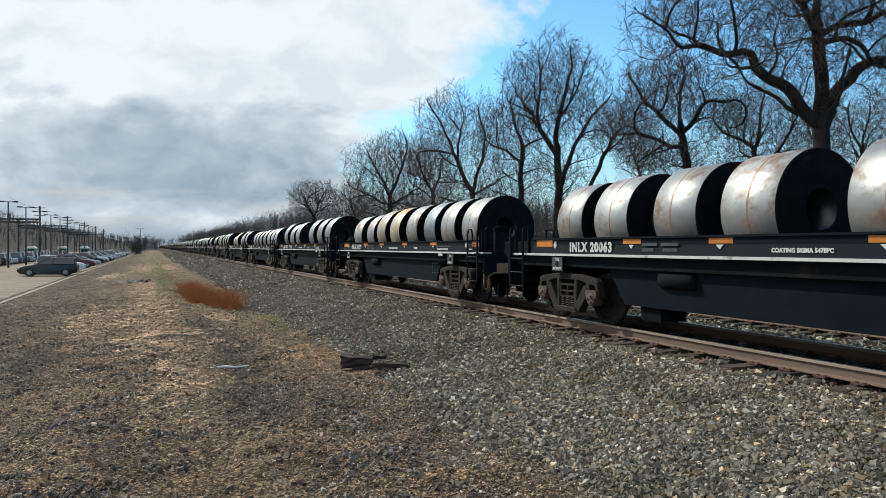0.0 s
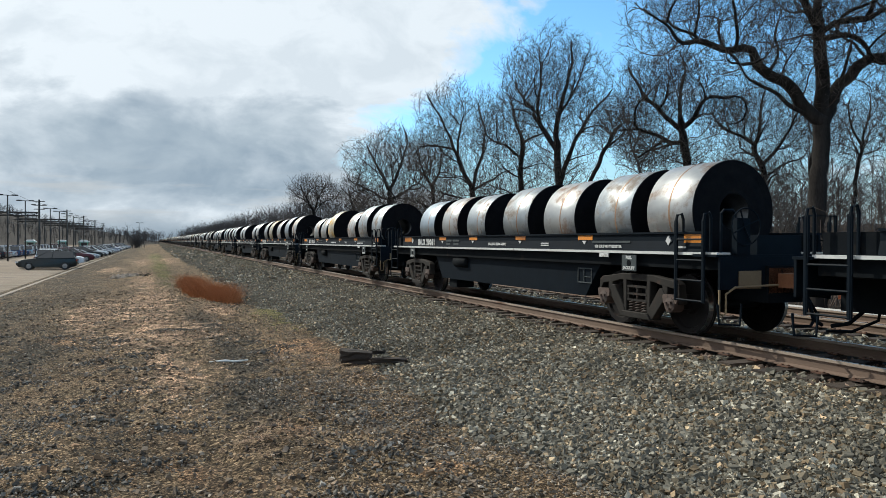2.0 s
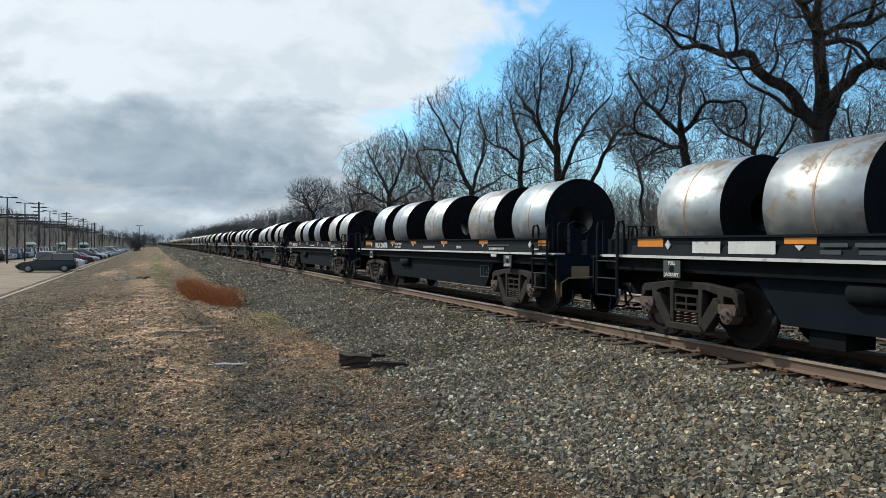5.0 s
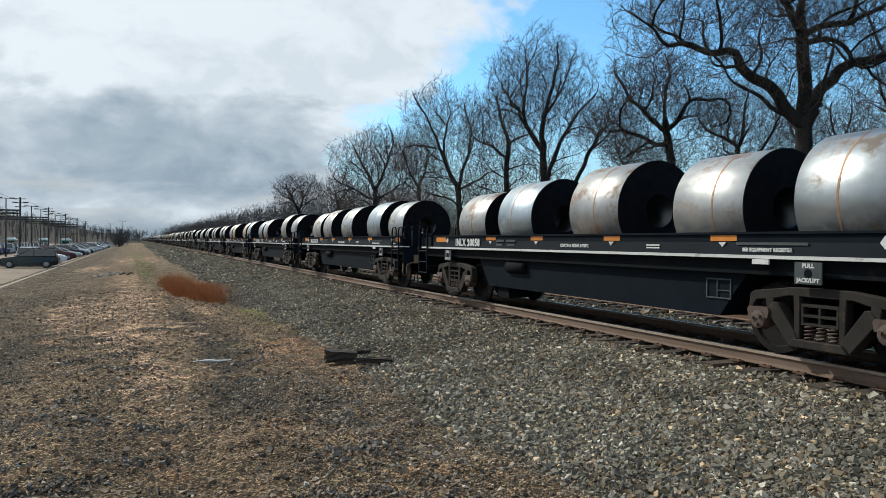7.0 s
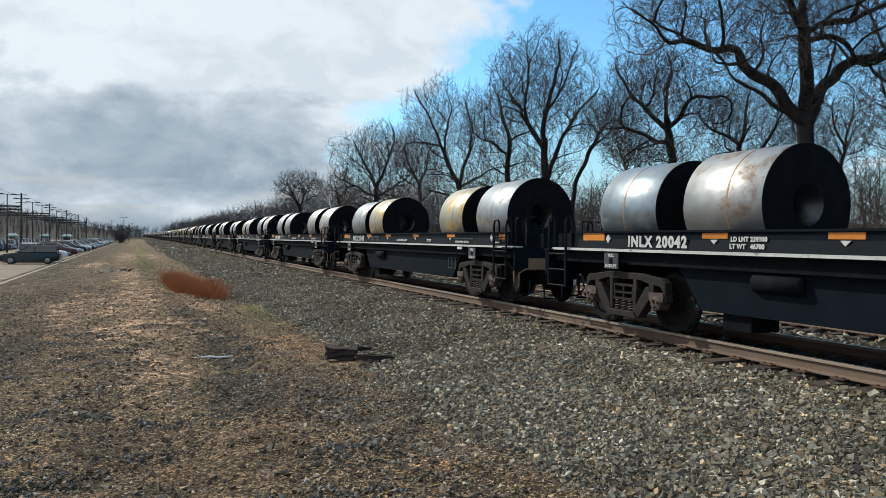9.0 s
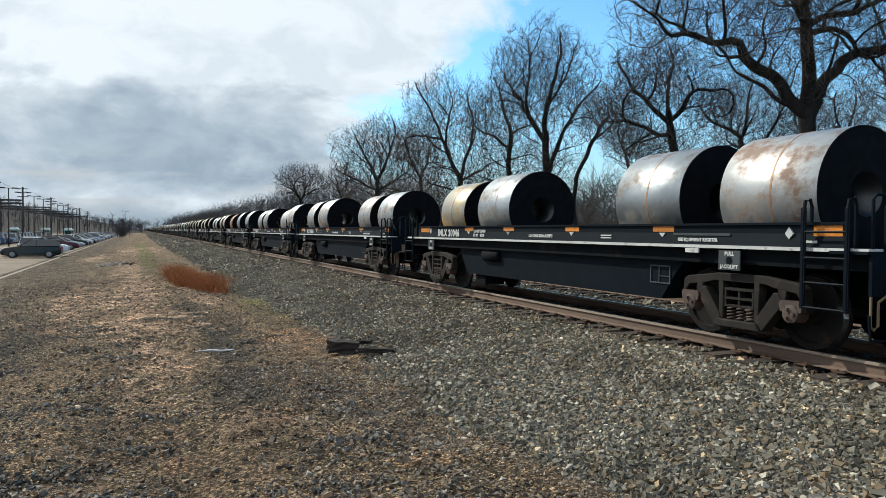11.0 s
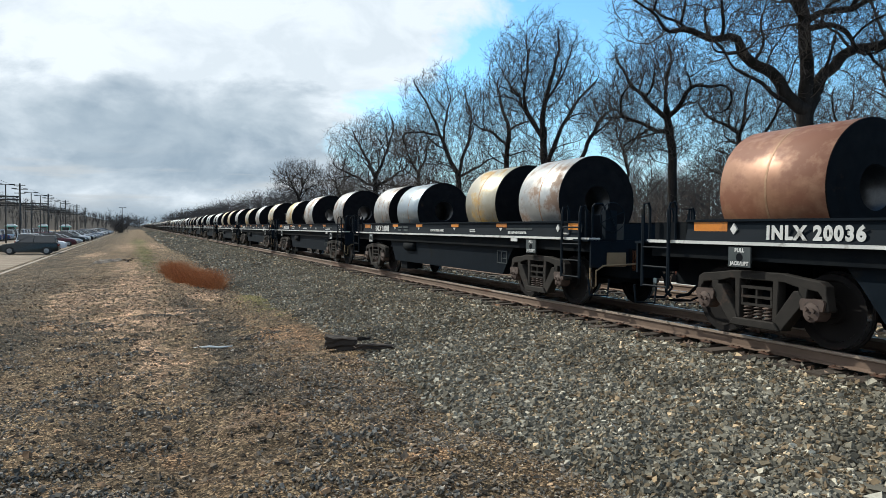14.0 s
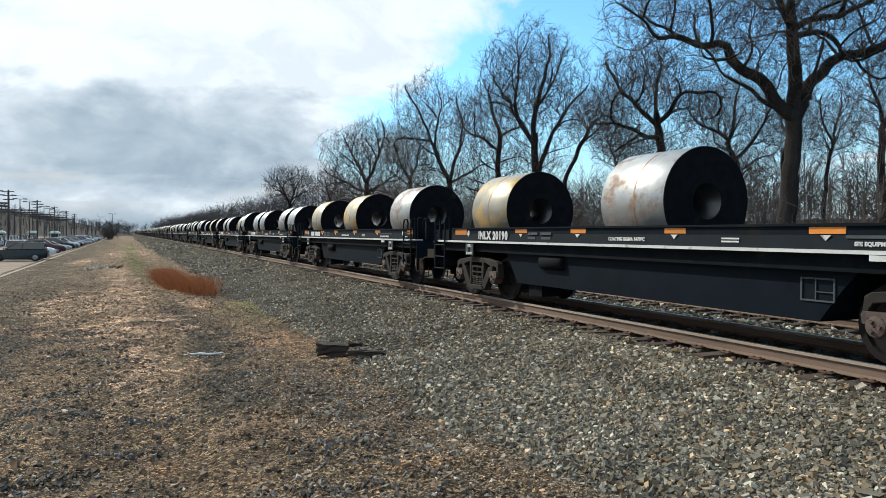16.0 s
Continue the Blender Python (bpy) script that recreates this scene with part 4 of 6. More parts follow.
# what each car carries: mark, and coils as (far face, near face, top, finish)
LOADS = {
    0: ("20063", "", [(-0.22, -1.15, 2.76, "stained"), (-1.59, -2.57, 2.79, "stained"), (-3.31, -4.29, 2.82, "stained"), (-4.82, -5.80, 2.85, "stained"), (-6.86, -7.85, 2.84, "stained"),
                      (-8.5, -9.5, 2.84, "steel"), (-10.2, -11.2, 2.84, "blue")]),
    1: ("20159", "", [(-0.25, -1.32, 2.73, "stained"), (-2.09, -3.03, 2.74, "stained"), (-3.58, -4.56, 2.82, "yellow"), (-5.14, -6.14, 2.84, "yellow"), (-6.86, -7.87, 2.84, "stained"),
                      (-8.46, -9.41, 2.85, "blue"), (-9.87, -10.86, 2.84, "stained"), (-11.35, -12.32, 2.81, "stained")]),
    2: ("20022", "238100 47500", [(0.08, -1.03, 2.94, "blue"), (-1.74, -2.90, 2.86, "steel"), (-3.60, -4.70, 2.90, "blue"), (-7.41, -8.51, 2.95, "blue"), (-9.35, -10.46, 2.94, "steel"), (-11.1, -12.2, 2.92, "blue")]),
    3: ("20061", "", [(-0.43, -1.60, 2.74, "blue"), (-2.27, -3.36, 2.75, "stained"), (-3.95, -5.08, 2.73, "steel"), (-6.13, -7.28, 2.78, "steel"), (-7.99, -9.15, 2.76, "stained"), (-9.85, -10.97, 2.78, "steel"), (-11.4, -12.5, 2.80, "stained")]),
    4: ("20034", "", [(-0.48, -1.73, 2.69, "stained"), (-2.25, -3.43, 2.71, "stained"), (-4.18, -5.31, 2.90, "yellow"), (-7.55, -8.73, 2.77, "stained"), (-9.50, -10.71, 2.94, "steel"), (-11.3, -12.5, 2.88, "steel")]),
    5: ("20077", "", [(0.20, -1.19, 2.95, "steel"), (-2.13, -3.53, 2.95, "yellow"), (-5.45, -6.74, 2.93, "stained"), (-8.55, -9.84, 3.00, "blue"), (-11.03, -12.33, 2.99, "stained")]),
    6: ("", "", [(-0.1, -1.55, 2.88, "steel"), (-2.3, -3.8, 2.92, "steel"), (-8.6, -10.1, 2.88, "steel"), (-11.0, -12.5, 2.92, "steel")]),
    7: ("20078", "239100 46900", [(-0.08, -1.48, 2.96, "blue"), (-2.39, -3.76, 2.96, "blue"), (-5.4, -6.8, 2.93, "steel"), (-8.6, -10.1, 2.92, "steel"), (-11.0, -12.5, 2.94, "blue")]),
    8: ("20137", "", [(-0.22, -1.68, 2.85, "stained"), (-2.55, -4.02, 2.89, "blue"), (-5.50, -6.84, 2.91, "blue"), (-8.69, -10.12, 2.92, "stained"), (-10.80, -12.17, 2.94, "steel")]),
    9: ("20058", "", [(-0.66, -2.16, 2.74, "stained"), (-2.95, -4.42, 2.86, "blue"), (-5.93, -7.40, 2.96, "stained"), (-8.72, -10.11, 2.86, "stained"), (-10.93, -12.27, 2.93, "steel")]),
    10: ("20120", "", [(-0.17, -1.69, 2.80, "stained"), (-2.29, -3.73, 2.86, "stained"), (-5.33, -6.78, 2.86, "steel"), (-8.80, -10.30, 2.89, "blue"), (-11.02, -12.46, 2.80, "steel")]),
    11: ("20042", "239300 46700", [(-0.05, -1.56, 2.83, "blue"), (-2.19, -3.69, 2.87, "stained"), (-8.55, -9.99, 2.98, "stained"), (-11.12, -12.57, 2.86, "steel")]),
    12: ("20142", "", [(-0.04, -1.70, 2.87, "steel"), (-2.22, -3.76, 2.88, "yellow"), (-8.62, -10.15, 2.88, "yellow"), (-10.98, -12.55, 2.90, "steel")]),
    13: ("", "", [(-0.1, -1.6, 2.88, "steel"), (-2.3, -3.8, 2.86, "steel"), (-8.2, -9.8, 2.9, "stained"), (-10.6, -12.3, 2.88, "stained")]),
    14: ("20046", "239300 46700", [(-0.69, -2.21, 2.83, "yellow"), (-3.07, -4.65, 2.90, "steel"), (-8.5, -10.1, 2.9, "steel"), (-10.9, -12.5, 2.9, "stained")]),
    15: ("20062", "", [(-0.06, -1.42, 2.94, "steel"), (-2.38, -4.03, 2.96, "stained"), (-8.62, -10.13, 2.85, "stained"), (-11.03, -12.61, 2.86, "steel")]),
    16: ("20101", "", [(-0.30, -1.95, 2.89, "steel"), (-2.70, -4.33, 2.92, "steel"), (-8.50, -10.15, 2.77, "stained"), (-10.85, -12.52, 2.96, "stained")]),
    17: ("20036", "", [(-0.18, -1.92, 2.94, "rusty"), (-5.42, -7.02, 3.00, "blue"), (-10.25, -11.96, 2.99, "steel")]),
    18: ("20088", "", [(-0.12, -1.75, 2.90, "stained"), (-2.48, -4.27, 2.86, "blue"), (-7.70, -9.33, 2.99, "yellow"), (-10.38, -11.97, 2.98, "stained")]),
    19: ("20018", "239300 46700", [(-0.36, -1.98, 2.90, "yellow"), (-5.14, -6.80, 3.00, "stained"), (-10.66, -12.20, 2.99, "stained")]),
    20: ("20190", "", [(-0.36, -2.06, 2.91, "yellow"), (-5.46, -7.02, 2.94, "stained"), (-10.61, -12.27, 2.96, "yellow")]),
    21: ("", "", [(-0.2, -1.8, 2.92, "yellow"), (-5.3, -6.9, 2.95, "yellow"), (-10.5, -12.2, 2.96, "stained")]),
    22: ("", "", [(-0.1, -1.8, 2.88, "steel"), (-2.5, -4.1, 2.88, "steel"), (-8.4, -10.0, 2.88, "steel"), (-10.8, -12.4, 2.88, "steel")]),
}
COIL_MESHES, RING_MESHES = {}, {}
HOLE = 0.29


def coil_mesh(width, radius, finish, steps=None):
    key = (round(width, 1), round(radius, 2), finish, steps)
    if key not in COIL_MESHES:
        w, r = key[0] / 2, key[1]
        bm = bmesh.new()
        prof = [(-w, HOLE), (-w + 0.004, r * 0.45), (-w, r * 0.62), (-w + 0.006, r * 0.8), (-w, r - 0.012), (-w + 0.012, r), (0, r + 0.002), (w - 0.012, r),
                (w, r - 0.012), (w - 0.006, r * 0.8), (w, r * 0.62), (w - 0.004, r * 0.45), (w, HOLE)]
        turned(bm, prof, "y", 44 if steps is None else steps)
        me = mesh_of("steel_coil", bm, [COILS[finish], M["coil_end_shaded"], M["coil_bore_shaded"]])
        # ends and bore take the steel tones with shade painted in
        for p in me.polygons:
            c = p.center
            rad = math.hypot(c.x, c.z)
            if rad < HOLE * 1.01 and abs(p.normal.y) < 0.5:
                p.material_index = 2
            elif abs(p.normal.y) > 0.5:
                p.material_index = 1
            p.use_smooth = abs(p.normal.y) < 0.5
        COIL_MESHES[key] = me
    return COIL_MESHES[key]


def strap_mesh(radius):
    key = round(radius, 2)
    if key not in RING_MESHES:
        bm = bmesh.new()
        turned(bm, [(-0.016, key + 0.001), (-0.016, key + 0.005), (0.016, key + 0.005), (0.016, key + 0.001)], "y", 48)
        RING_MESHES[key] = mesh_of("strap", bm, M["strap"])
    return RING_MESHES[key]


COIL_LABEL = {
    "steel": "bright steel coil with a band round it", "blue": "blue-grey steel coil with a band round it", "stained": "brown-stained steel coil with a band round it",
    "yellow": "yellowed steel coil with rusty patches", "rusty": "rust-orange steel coil with a band round it",
}


def coil_radius(top):
    return (top - 1.029) / 2.185


def build_train():
    """The cars, from the first that passes to the far end, each with its coils; returns (thing, place in the train, offset)."""
    moving = []
    proto, plain = build_car(True), build_car(False)
    rng = random.Random(11)
    cars = [proto] + [copy_thing(proto, pose(0, 0, 0)) for _ in range(DETAILED - 1)] + [plain] + [copy_thing(plain, pose(0, 0, 0)) for _ in range(CARS - DETAILED - 1)]
    for i, car in enumerate(cars):
        number, weights, load = LOADS.get(i, ("", "", None))
        moving.append((car, i, Vector((0, 0, 0))))
        if i < DETAILED:
            if number:
                part("lettering", lettering("INLX " + number, 0.165, M["white_paint"], spacing=1.12), None, car, "white painted car number", at=pose(-1.157, -1.30, 1.485 - BODY_DROP))
            else:
                for bar in ((-1.30, 0.55, 1.485, 0.165), (-2.0, 0.8, 1.485, 0.165)):
                    part("lettering", bars([bar], M["white_paint"]), None, car, at=pose(-1.150, 0, -BODY_DROP))
            a, b = weights.split() if weights else ("", "")
            if a:
                part("lettering", lettering("LD LMT " + a, 0.062, M["white_paint"]), None, car, at=pose(-1.140, -3.45, 1.58 - BODY_DROP))
                part("lettering", lettering("LT WT   " + b, 0.062, M["white_paint"]), None, car, at=pose(-1.157, -3.45, 1.485 - BODY_DROP))
            else:
                for bar in ((-3.45, 0.36, 1.58, 0.05), (-3.9, 0.4, 1.58, 0.05), (-3.45, 0.28, 1.495, 0.05), (-3.95, 0.33, 1.495, 0.05)):
                    part("lettering", bars([bar], M["grey_plate"]), None, car, at=pose(-1.148, 0, -BODY_DROP))
        if load is None:
            n = rng.choice((3, 4, 4, 4, 5))
            wdt = rng.uniform(1.3, 1.7)
            places = {3: (-0.1, -5.3, -10.6), 4: (-0.1, -2.4, -8.5, -10.9), 5: (-0.1, -2.4, -5.4, -8.7, -10.9)}[n]
            load = [(p, p - wdt, rng.uniform(2.78, 2.96), rng.choice(("steel", "steel", "blue", "stained", "stained", "yellow"))) for p in places]
        for far, near, top, finish in load:
            r = coil_radius(top)
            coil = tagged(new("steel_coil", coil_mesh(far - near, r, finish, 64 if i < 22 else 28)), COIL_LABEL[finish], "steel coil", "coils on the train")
            if i < DETAILED:
                part("strap", strap_mesh(r), None, coil, "thin rusty strap", at=pose(0, rng.uniform(-0.1, 0.1) * (far - near), 0))
            moving.append((coil, i, Vector((0, (far + near) / 2, (r - 0.161) / 0.844 + 1.22))))
    return moving


MOVING = build_train()


# ---------------------------------------------------------------- trees
def tubes(lines, sides):
    """One mesh's places and quads from many tapered lines: each (points, radii)."""
    ang = np.arange(sides) * 2 * np.pi / sides
    ca, sa = np.cos(ang)[:, None], np.sin(ang)[:, None]
    by_length = {}
    for pts, rad in lines:
        by_length.setdefault(len(pts), []).append((pts, rad))
    vs, fs, base = [], [], 0
    for n, group in by_length.items():
        p, r = np.array([g[0] for g in group]), np.array([g[1] for g in group])
        d = np.gradient(p, axis=1)
        d /= np.linalg.norm(d, axis=2)[..., None] + 1e-9
        ref = np.where(abs(d[:, :1, 2:]) < 0.85, np.array([0.31, 0.17, 0.93]), np.array([0.93, 0.2, 0.3]))
        u = np.cross(d, np.broadcast_to(ref, d.shape))
        u /= np.linalg.norm(u, axis=2)[..., None] + 1e-9
        w = np.cross(d, u)
        ring = p[:, :, None, :] + r[:, :, None, None] * (ca * u[:, :, None, :] + sa * w[:, :, None, :])
        vs.append(ring.reshape(-1, 3))
        row, col = np.arange(n - 1)[:, None] * sides, np.arange(sides)[None, :]
        i, j = row + col, row + (col + 1) % sides
        quad = np.stack([i, j, j + sides, i + sides], -1).reshape(-1, 4)
        fs.append((quad[None] + (base + n * sides * np.arange(len(group)))[:, None, None]).reshape(-1, 4))
        base += n * sides * len(group)
    return np.concatenate(vs), np.concatenate(fs)


def unit(v):
    return v / (np.linalg.norm(v) + 1e-9)


def grown(seed, guides, crowns, count, step=0.30, tips=2, twig=0.40, crook=0.22, thin=0.0062, power=2.1):
    """A bare tree that grows into its crown: from the guide limbs every shoot bends towards the free space round it, forks
    where the space divides and thickens with all that it carries; fine twigs stand on the last shoots."""
    rng = np.random.default_rng(seed)
    step *= 0.9
    nodes, parent, least = [], [], []
    for r0, r1, g in guides:
        g = np.array(g, dtype=float)
        run = np.concatenate([[0], np.cumsum(np.linalg.norm(np.diff(g, axis=0), axis=1))])
        n = max(3, int(run[-1] / step) + 1)
        t = np.linspace(0, run[-1], n)
        pts = np.stack([np.interp(t, run, g[:, c]) for c in range(3)], -1)
        pts[1:-1] = 0.25 * pts[:-2] + 0.5 * pts[1:-1] + 0.25 * pts[2:]
        pts[1:] += rng.normal(0, 0.055, (n - 1, 3)) * step / 0.3 + np.cumsum(rng.normal(0, 0.02, (n - 1, 3)), axis=0)
        rad = np.linspace(r0, r1, n)
        prev = -1
        if nodes:
            prev = int(np.argmin(np.linalg.norm(np.array(nodes) - pts[0], axis=1)))
        for k in range(n):
            if prev >= 0 and k == 0 and nodes:
                continue
            nodes.append(pts[k]), parent.append(prev), least.append(rad[k])
            prev = len(nodes) - 1
    def look_at(first, pos, free, cost, dist, near, rise):
        """Give each free point the node that reaches it most easily: near, and rather from below than from above."""
        ff = (free ** 2).sum(1).astype(np.float32)
        for i in range(first, len(pos), 800):
            q = pos[i:i + 800].astype(np.float32)
            dd = (q ** 2).sum(1)[None] - 2 * (free.astype(np.float32) @ q.T)
            np.minimum(dist, np.sqrt(np.maximum(dd.min(1) + ff, 1e-8)), out=dist)
            dd += rise * q[None, :, 2]
            j = dd.argmin(1)
            m = dd[np.arange(len(free)), j]
            hit = m < cost
            cost[hit], near[hit] = m[hit], j[hit] + i

    pos = np.array(nodes)
    total = sum(c[3] * c[4] * c[5] for c in crowns)
    # first the boughs, far apart; then the branches between them; then the shoots
    for share, stride, gap in ((0.045, 1.7, 1.6), (0.35, 0.95, 1.35), (2.8, 0.52, 1.3)):
        free, step_ = [], step * stride
        for cx, cy, cz, rx, ry, rz in crowns:
            k = int(share * count * rx * ry * rz / total) + 1
            d = rng.normal(size=(k, 3))
            d /= np.linalg.norm(d, axis=1)[:, None]
            far = rng.uniform(0, 1, k) ** 0.42 * (0.92 + 0.20 * np.sin(5 * np.arctan2(d[:, 0], d[:, 2]) + seed) * np.cos(4 * d[:, 1] + seed))
            free.append(np.array([cx, cy, cz]) + d * far[:, None] * np.array([rx, ry, rz]))
        free = np.concatenate(free)
        free = free[free[:, 2] > 1.2]
        cost, dist, near, heads = np.full(len(free), 1e9), np.full(len(free), 1e9), np.zeros(len(free), dtype=int), {}
        look_at(0, pos, free, cost, dist, near, 1.9 * step_)
        stay = dist > step_ * gap * 0.7
        free, cost, dist, near = free[stay], cost[stay], dist[stay], near[stay]
        for _ in range(60):
            if not len(free):
                break
            pull = free - pos[near]
            pull /= np.linalg.norm(pull, axis=1)[:, None] + 1e-9
            total_pull = np.zeros_like(pos)
            np.add.at(total_pull, near, pull)
            grow = np.unique(near)
            d = total_pull[grow]
            came = pos[grow] - pos[np.maximum(np.array(parent)[grow], 0)]
            came /= np.linalg.norm(came, axis=1)[:, None] + 1e-9
            fresh_ = np.array([heads.get(int(g), 0) == 0 for g in grow])[:, None]
            d = d / (np.linalg.norm(d, axis=1)[:, None] + 1e-9) + came * np.where(fresh_, 0.6, 0.15) + rng.normal(0, 1.5 * crook, (len(grow), 3)) + np.array([0, 0, 0.12])
            d /= np.linalg.norm(d, axis=1)[:, None]
            keep = np.array([heads.get(int(g), 0) < 3 for g in grow])
            for g in grow:
                heads[int(g)] = heads.get(int(g), 0) + 1
            if not keep.any():
                break
            first = len(pos)
            pos = np.concatenate([pos, (pos[grow] + d * step_)[keep]])
            parent.extend(int(g) for g in grow[keep])
            least.extend([0.0] * int(keep.sum()))
            look_at(first, pos, free, cost, dist, near, 1.9 * step_)
            stay = dist > step_ * gap
            free, cost, dist, near = free[stay], cost[stay], dist[stay], near[stay]
    n = len(pos)
    kids = [[] for _ in range(n)]
    for i, p in enumerate(parent):
        if p >= 0:
            kids[p].append(i)
    weight = np.zeros(n)
    for i in range(n - 1, -1, -1):
        weight[i] = max(weight[i], thin ** power * 0.8)
        if parent[i] >= 0:
            weight[parent[i]] += weight[i]
    least = np.array(least)
    rad = np.where(least > 0, np.clip(weight ** (1 / power), least * 0.95, least * 1.12), weight ** (1 / power))
    stout, fine, starts = [], [], [(i, -1) for i in range(n) if parent[i] < 0]
    while starts:
        i, root = starts.pop()
        line = [i]
        while kids[line[-1]]:
            ks = sorted(kids[line[-1]], key=lambda k: -rad[k])
            starts.extend((k, line[-1]) for k in ks[1:])
            line.append(ks[0])
        pts, rr = pos[line], rad[line]
        if root >= 0:
            pts, rr = np.concatenate([pos[root:root + 1], pts]), np.concatenate([[min(rr[0] * 1.15, rad[root])], rr])
        if len(pts) < 2:
            continue
        mid = pts.copy()
        mid[1:-1] = 0.25 * pts[:-2] + 0.5 * pts[1:-1] + 0.25 * pts[2:]
        big_ = int((rr > 0.032).sum())
        if big_ >= 2:
            stout.append((mid[:big_ + 1], rr[:big_ + 1]))
        if big_ < len(mid) - 1:
            k = max(0, big_ if big_ >= 2 else 0)
            fine.append((mid[k:], rr[k:]))
    last = [i for i in range(n) if rad[i] < thin * 2.3]
    base = pos[last]
    along = base - pos[[max(parent[i], 0) for i in last]]
    along /= np.linalg.norm(along, axis=1)[:, None] + 1e-9
    for _ in range(tips):
        d = along + rng.normal(0, 0.75, along.shape) + np.array([0, 0, 0.12])
        d /= np.linalg.norm(d, axis=1)[:, None]
        ln = twig * rng.uniform(0.5, 1.3, len(base))[:, None]
        for p, q in zip(base, base + d * ln):
            fine.append((np.array([p, q]), np.array([thin * 0.9, thin * 0.5])))
    v, f = tubes(stout, 7)
    trunk = raw_mesh("trunk", v, f, M["bark"], smooth=True)
    v, f = tubes(fine, 3)
    return trunk, raw_mesh("crown", v, f, M["twig"])


def plant(meshes, m, label, name="bare_tree"):
    tree = tagged(new(name), label, "tree", "bare trees beyond the tracks")
    tree.matrix_basis = m
    part("trunk", meshes[0], None, tree)
    part("crown", meshes[1], None, tree, "crown of fine bare twigs")
    return tree


VIEW = radians(21.966)


def spot(px_tan, depth):
    """A place on the ground: the tangent of its bearing off the first view's axis, and its depth along that axis."""
    r = px_tan * depth
    return depth * math.sin(VIEW) + r * math.cos(VIEW), depth * math.cos(VIEW) - r * math.sin(VIEW)


def stand(px_tan, depth):
    x, y = spot(px_tan, depth)
    return pose(x, y, float(ground_z(x, y)), 0, 0, -math.degrees(VIEW))


SPREAD, TALL, YOUNG = "bare spreading hardwood beyond the tracks", "tall bare tree with ascending limbs", "slender bare young tree in the thicket"
LENS = 1274.0     # bearings below are in units of 1 / LENS, counted from the first view's axis; heights from the horizon


def sited(name, label, seed, base, depth, guides, crowns, count, deep=0.8, **kw):
    """A tree that stands at a bearing and depth. Guides: radii and (bearing, height) turns of a limb, with a lean in depth;
    crowns: middle, half width and half height of each part of its crown."""
    x, y = spot((base - 784) / LENS, depth)
    gz, k = float(ground_z(x, y)), depth / LENS

    def at(p, away=0.0):
        return ((p[0] - base) * k, away, p[1] * k + EYE_Z - gz)
    rng = random.Random(seed)
    lines = []
    for r0, r1, turns in guides:
        lean_ = rng.uniform(-0.35, 0.35) * (len(lines) > 0)
        row_ = [at(p, lean_ * i * depth / 40) for i, p in enumerate(turns)]
        if not lines:
            row_ = [(row_[0][0], 0, -0.4)] + row_
        else:
            row_[0] = (row_[0][0], 0.0, row_[0][2])
        lines.append((r0, r1, row_))
    parts = [(*at((cx, cy)), rx * k, deep * rx * k, ry * k) for cx, cy, rx, ry in crowns]
    return plant(grown(seed, lines, parts, count, **kw), stand((base - 784) / LENS, depth), label, name)


sited("oak_tree", "huge dark bare oak with crooked spreading limbs", 3, 1450, 23.3, [
    (0.38, 0.20, [(1448, 157), (1450, 197), (1452, 237), (1453, 287), (1452, 337), (1450, 372)]),
    (0.19, 0.05, [(1450, 366), (1447, 397), (1450, 437), (1453, 480), (1462, 540)]),
    (0.16, 0.05, [(1450, 372), (1440, 384), (1424, 403), (1408, 422), (1393, 440), (1372, 470), (1350, 500)]),
    (0.24, 0.16, [(1448, 215), (1428, 240), (1412, 270), (1396, 291), (1370, 307), (1347, 319), (1337, 336)]),
    (0.15, 0.09, [(1337, 336), (1331, 348), (1318, 350), (1300, 344), (1281, 342), (1268, 355), (1245, 361)]),
    (0.085, 0.02, [(1245, 361), (1226, 351), (1202, 344), (1186, 352), (1172, 366), (1152, 377), (1128, 380), (1105, 392)]),
    (0.06, 0.02, [(1302, 345), (1297, 368), (1293, 397), (1285, 417), (1277, 440), (1262, 460)]),
    (0.05, 0.015, [(1242, 361), (1220, 374), (1196, 383), (1170, 398), (1150, 414), (1125, 425)]),
    (0.04, 0.015, [(1228, 370), (1236, 397), (1229, 417), (1240, 440), (1235, 470)]),
    (0.07, 0.03, [(1345, 317), (1325, 315), (1308, 318), (1292, 312), (1281, 315)]),
    (0.09, 0.025, [(1428, 222), (1402, 243), (1386, 268), (1366, 288), (1345, 300), (1330, 322)]),
    (0.06, 0.02, [(1373, 307), (1376, 328), (1379, 348), (1371, 370), (1380, 395)]),
    (0.23, 0.13, [(1455, 222), (1480, 257), (1500, 287), (1516, 307), (1536, 327), (1562, 340), (1602, 347), (1645, 368), (1700, 380)]),
    (0.11, 0.05, [(1455, 360), (1476, 372), (1500, 372), (1521, 362), (1535, 341), (1545, 320)]),
    (0.12, 0.05, [(1454, 374), (1470, 392), (1500, 395), (1540, 399), (1571, 417), (1612, 437), (1650, 470)]),
    (0.075, 0.03, [(1538, 400), (1541, 437), (1546, 480), (1560, 530)]),
    (0.06, 0.02, [(1502, 290), (1490, 320), (1508, 352), (1498, 380)]),
    (0.06, 0.02, [(1562, 338), (1575, 310), (1600, 300), (1625, 285)]),
], [(1430, 440, 330, 190), (1190, 380, 110, 90), (1650, 400, 130, 130), (1400, 290, 110, 60)], 2700, deep=0.55, step=0.26, crook=0.30, twig=0.36, thin=0.0058)
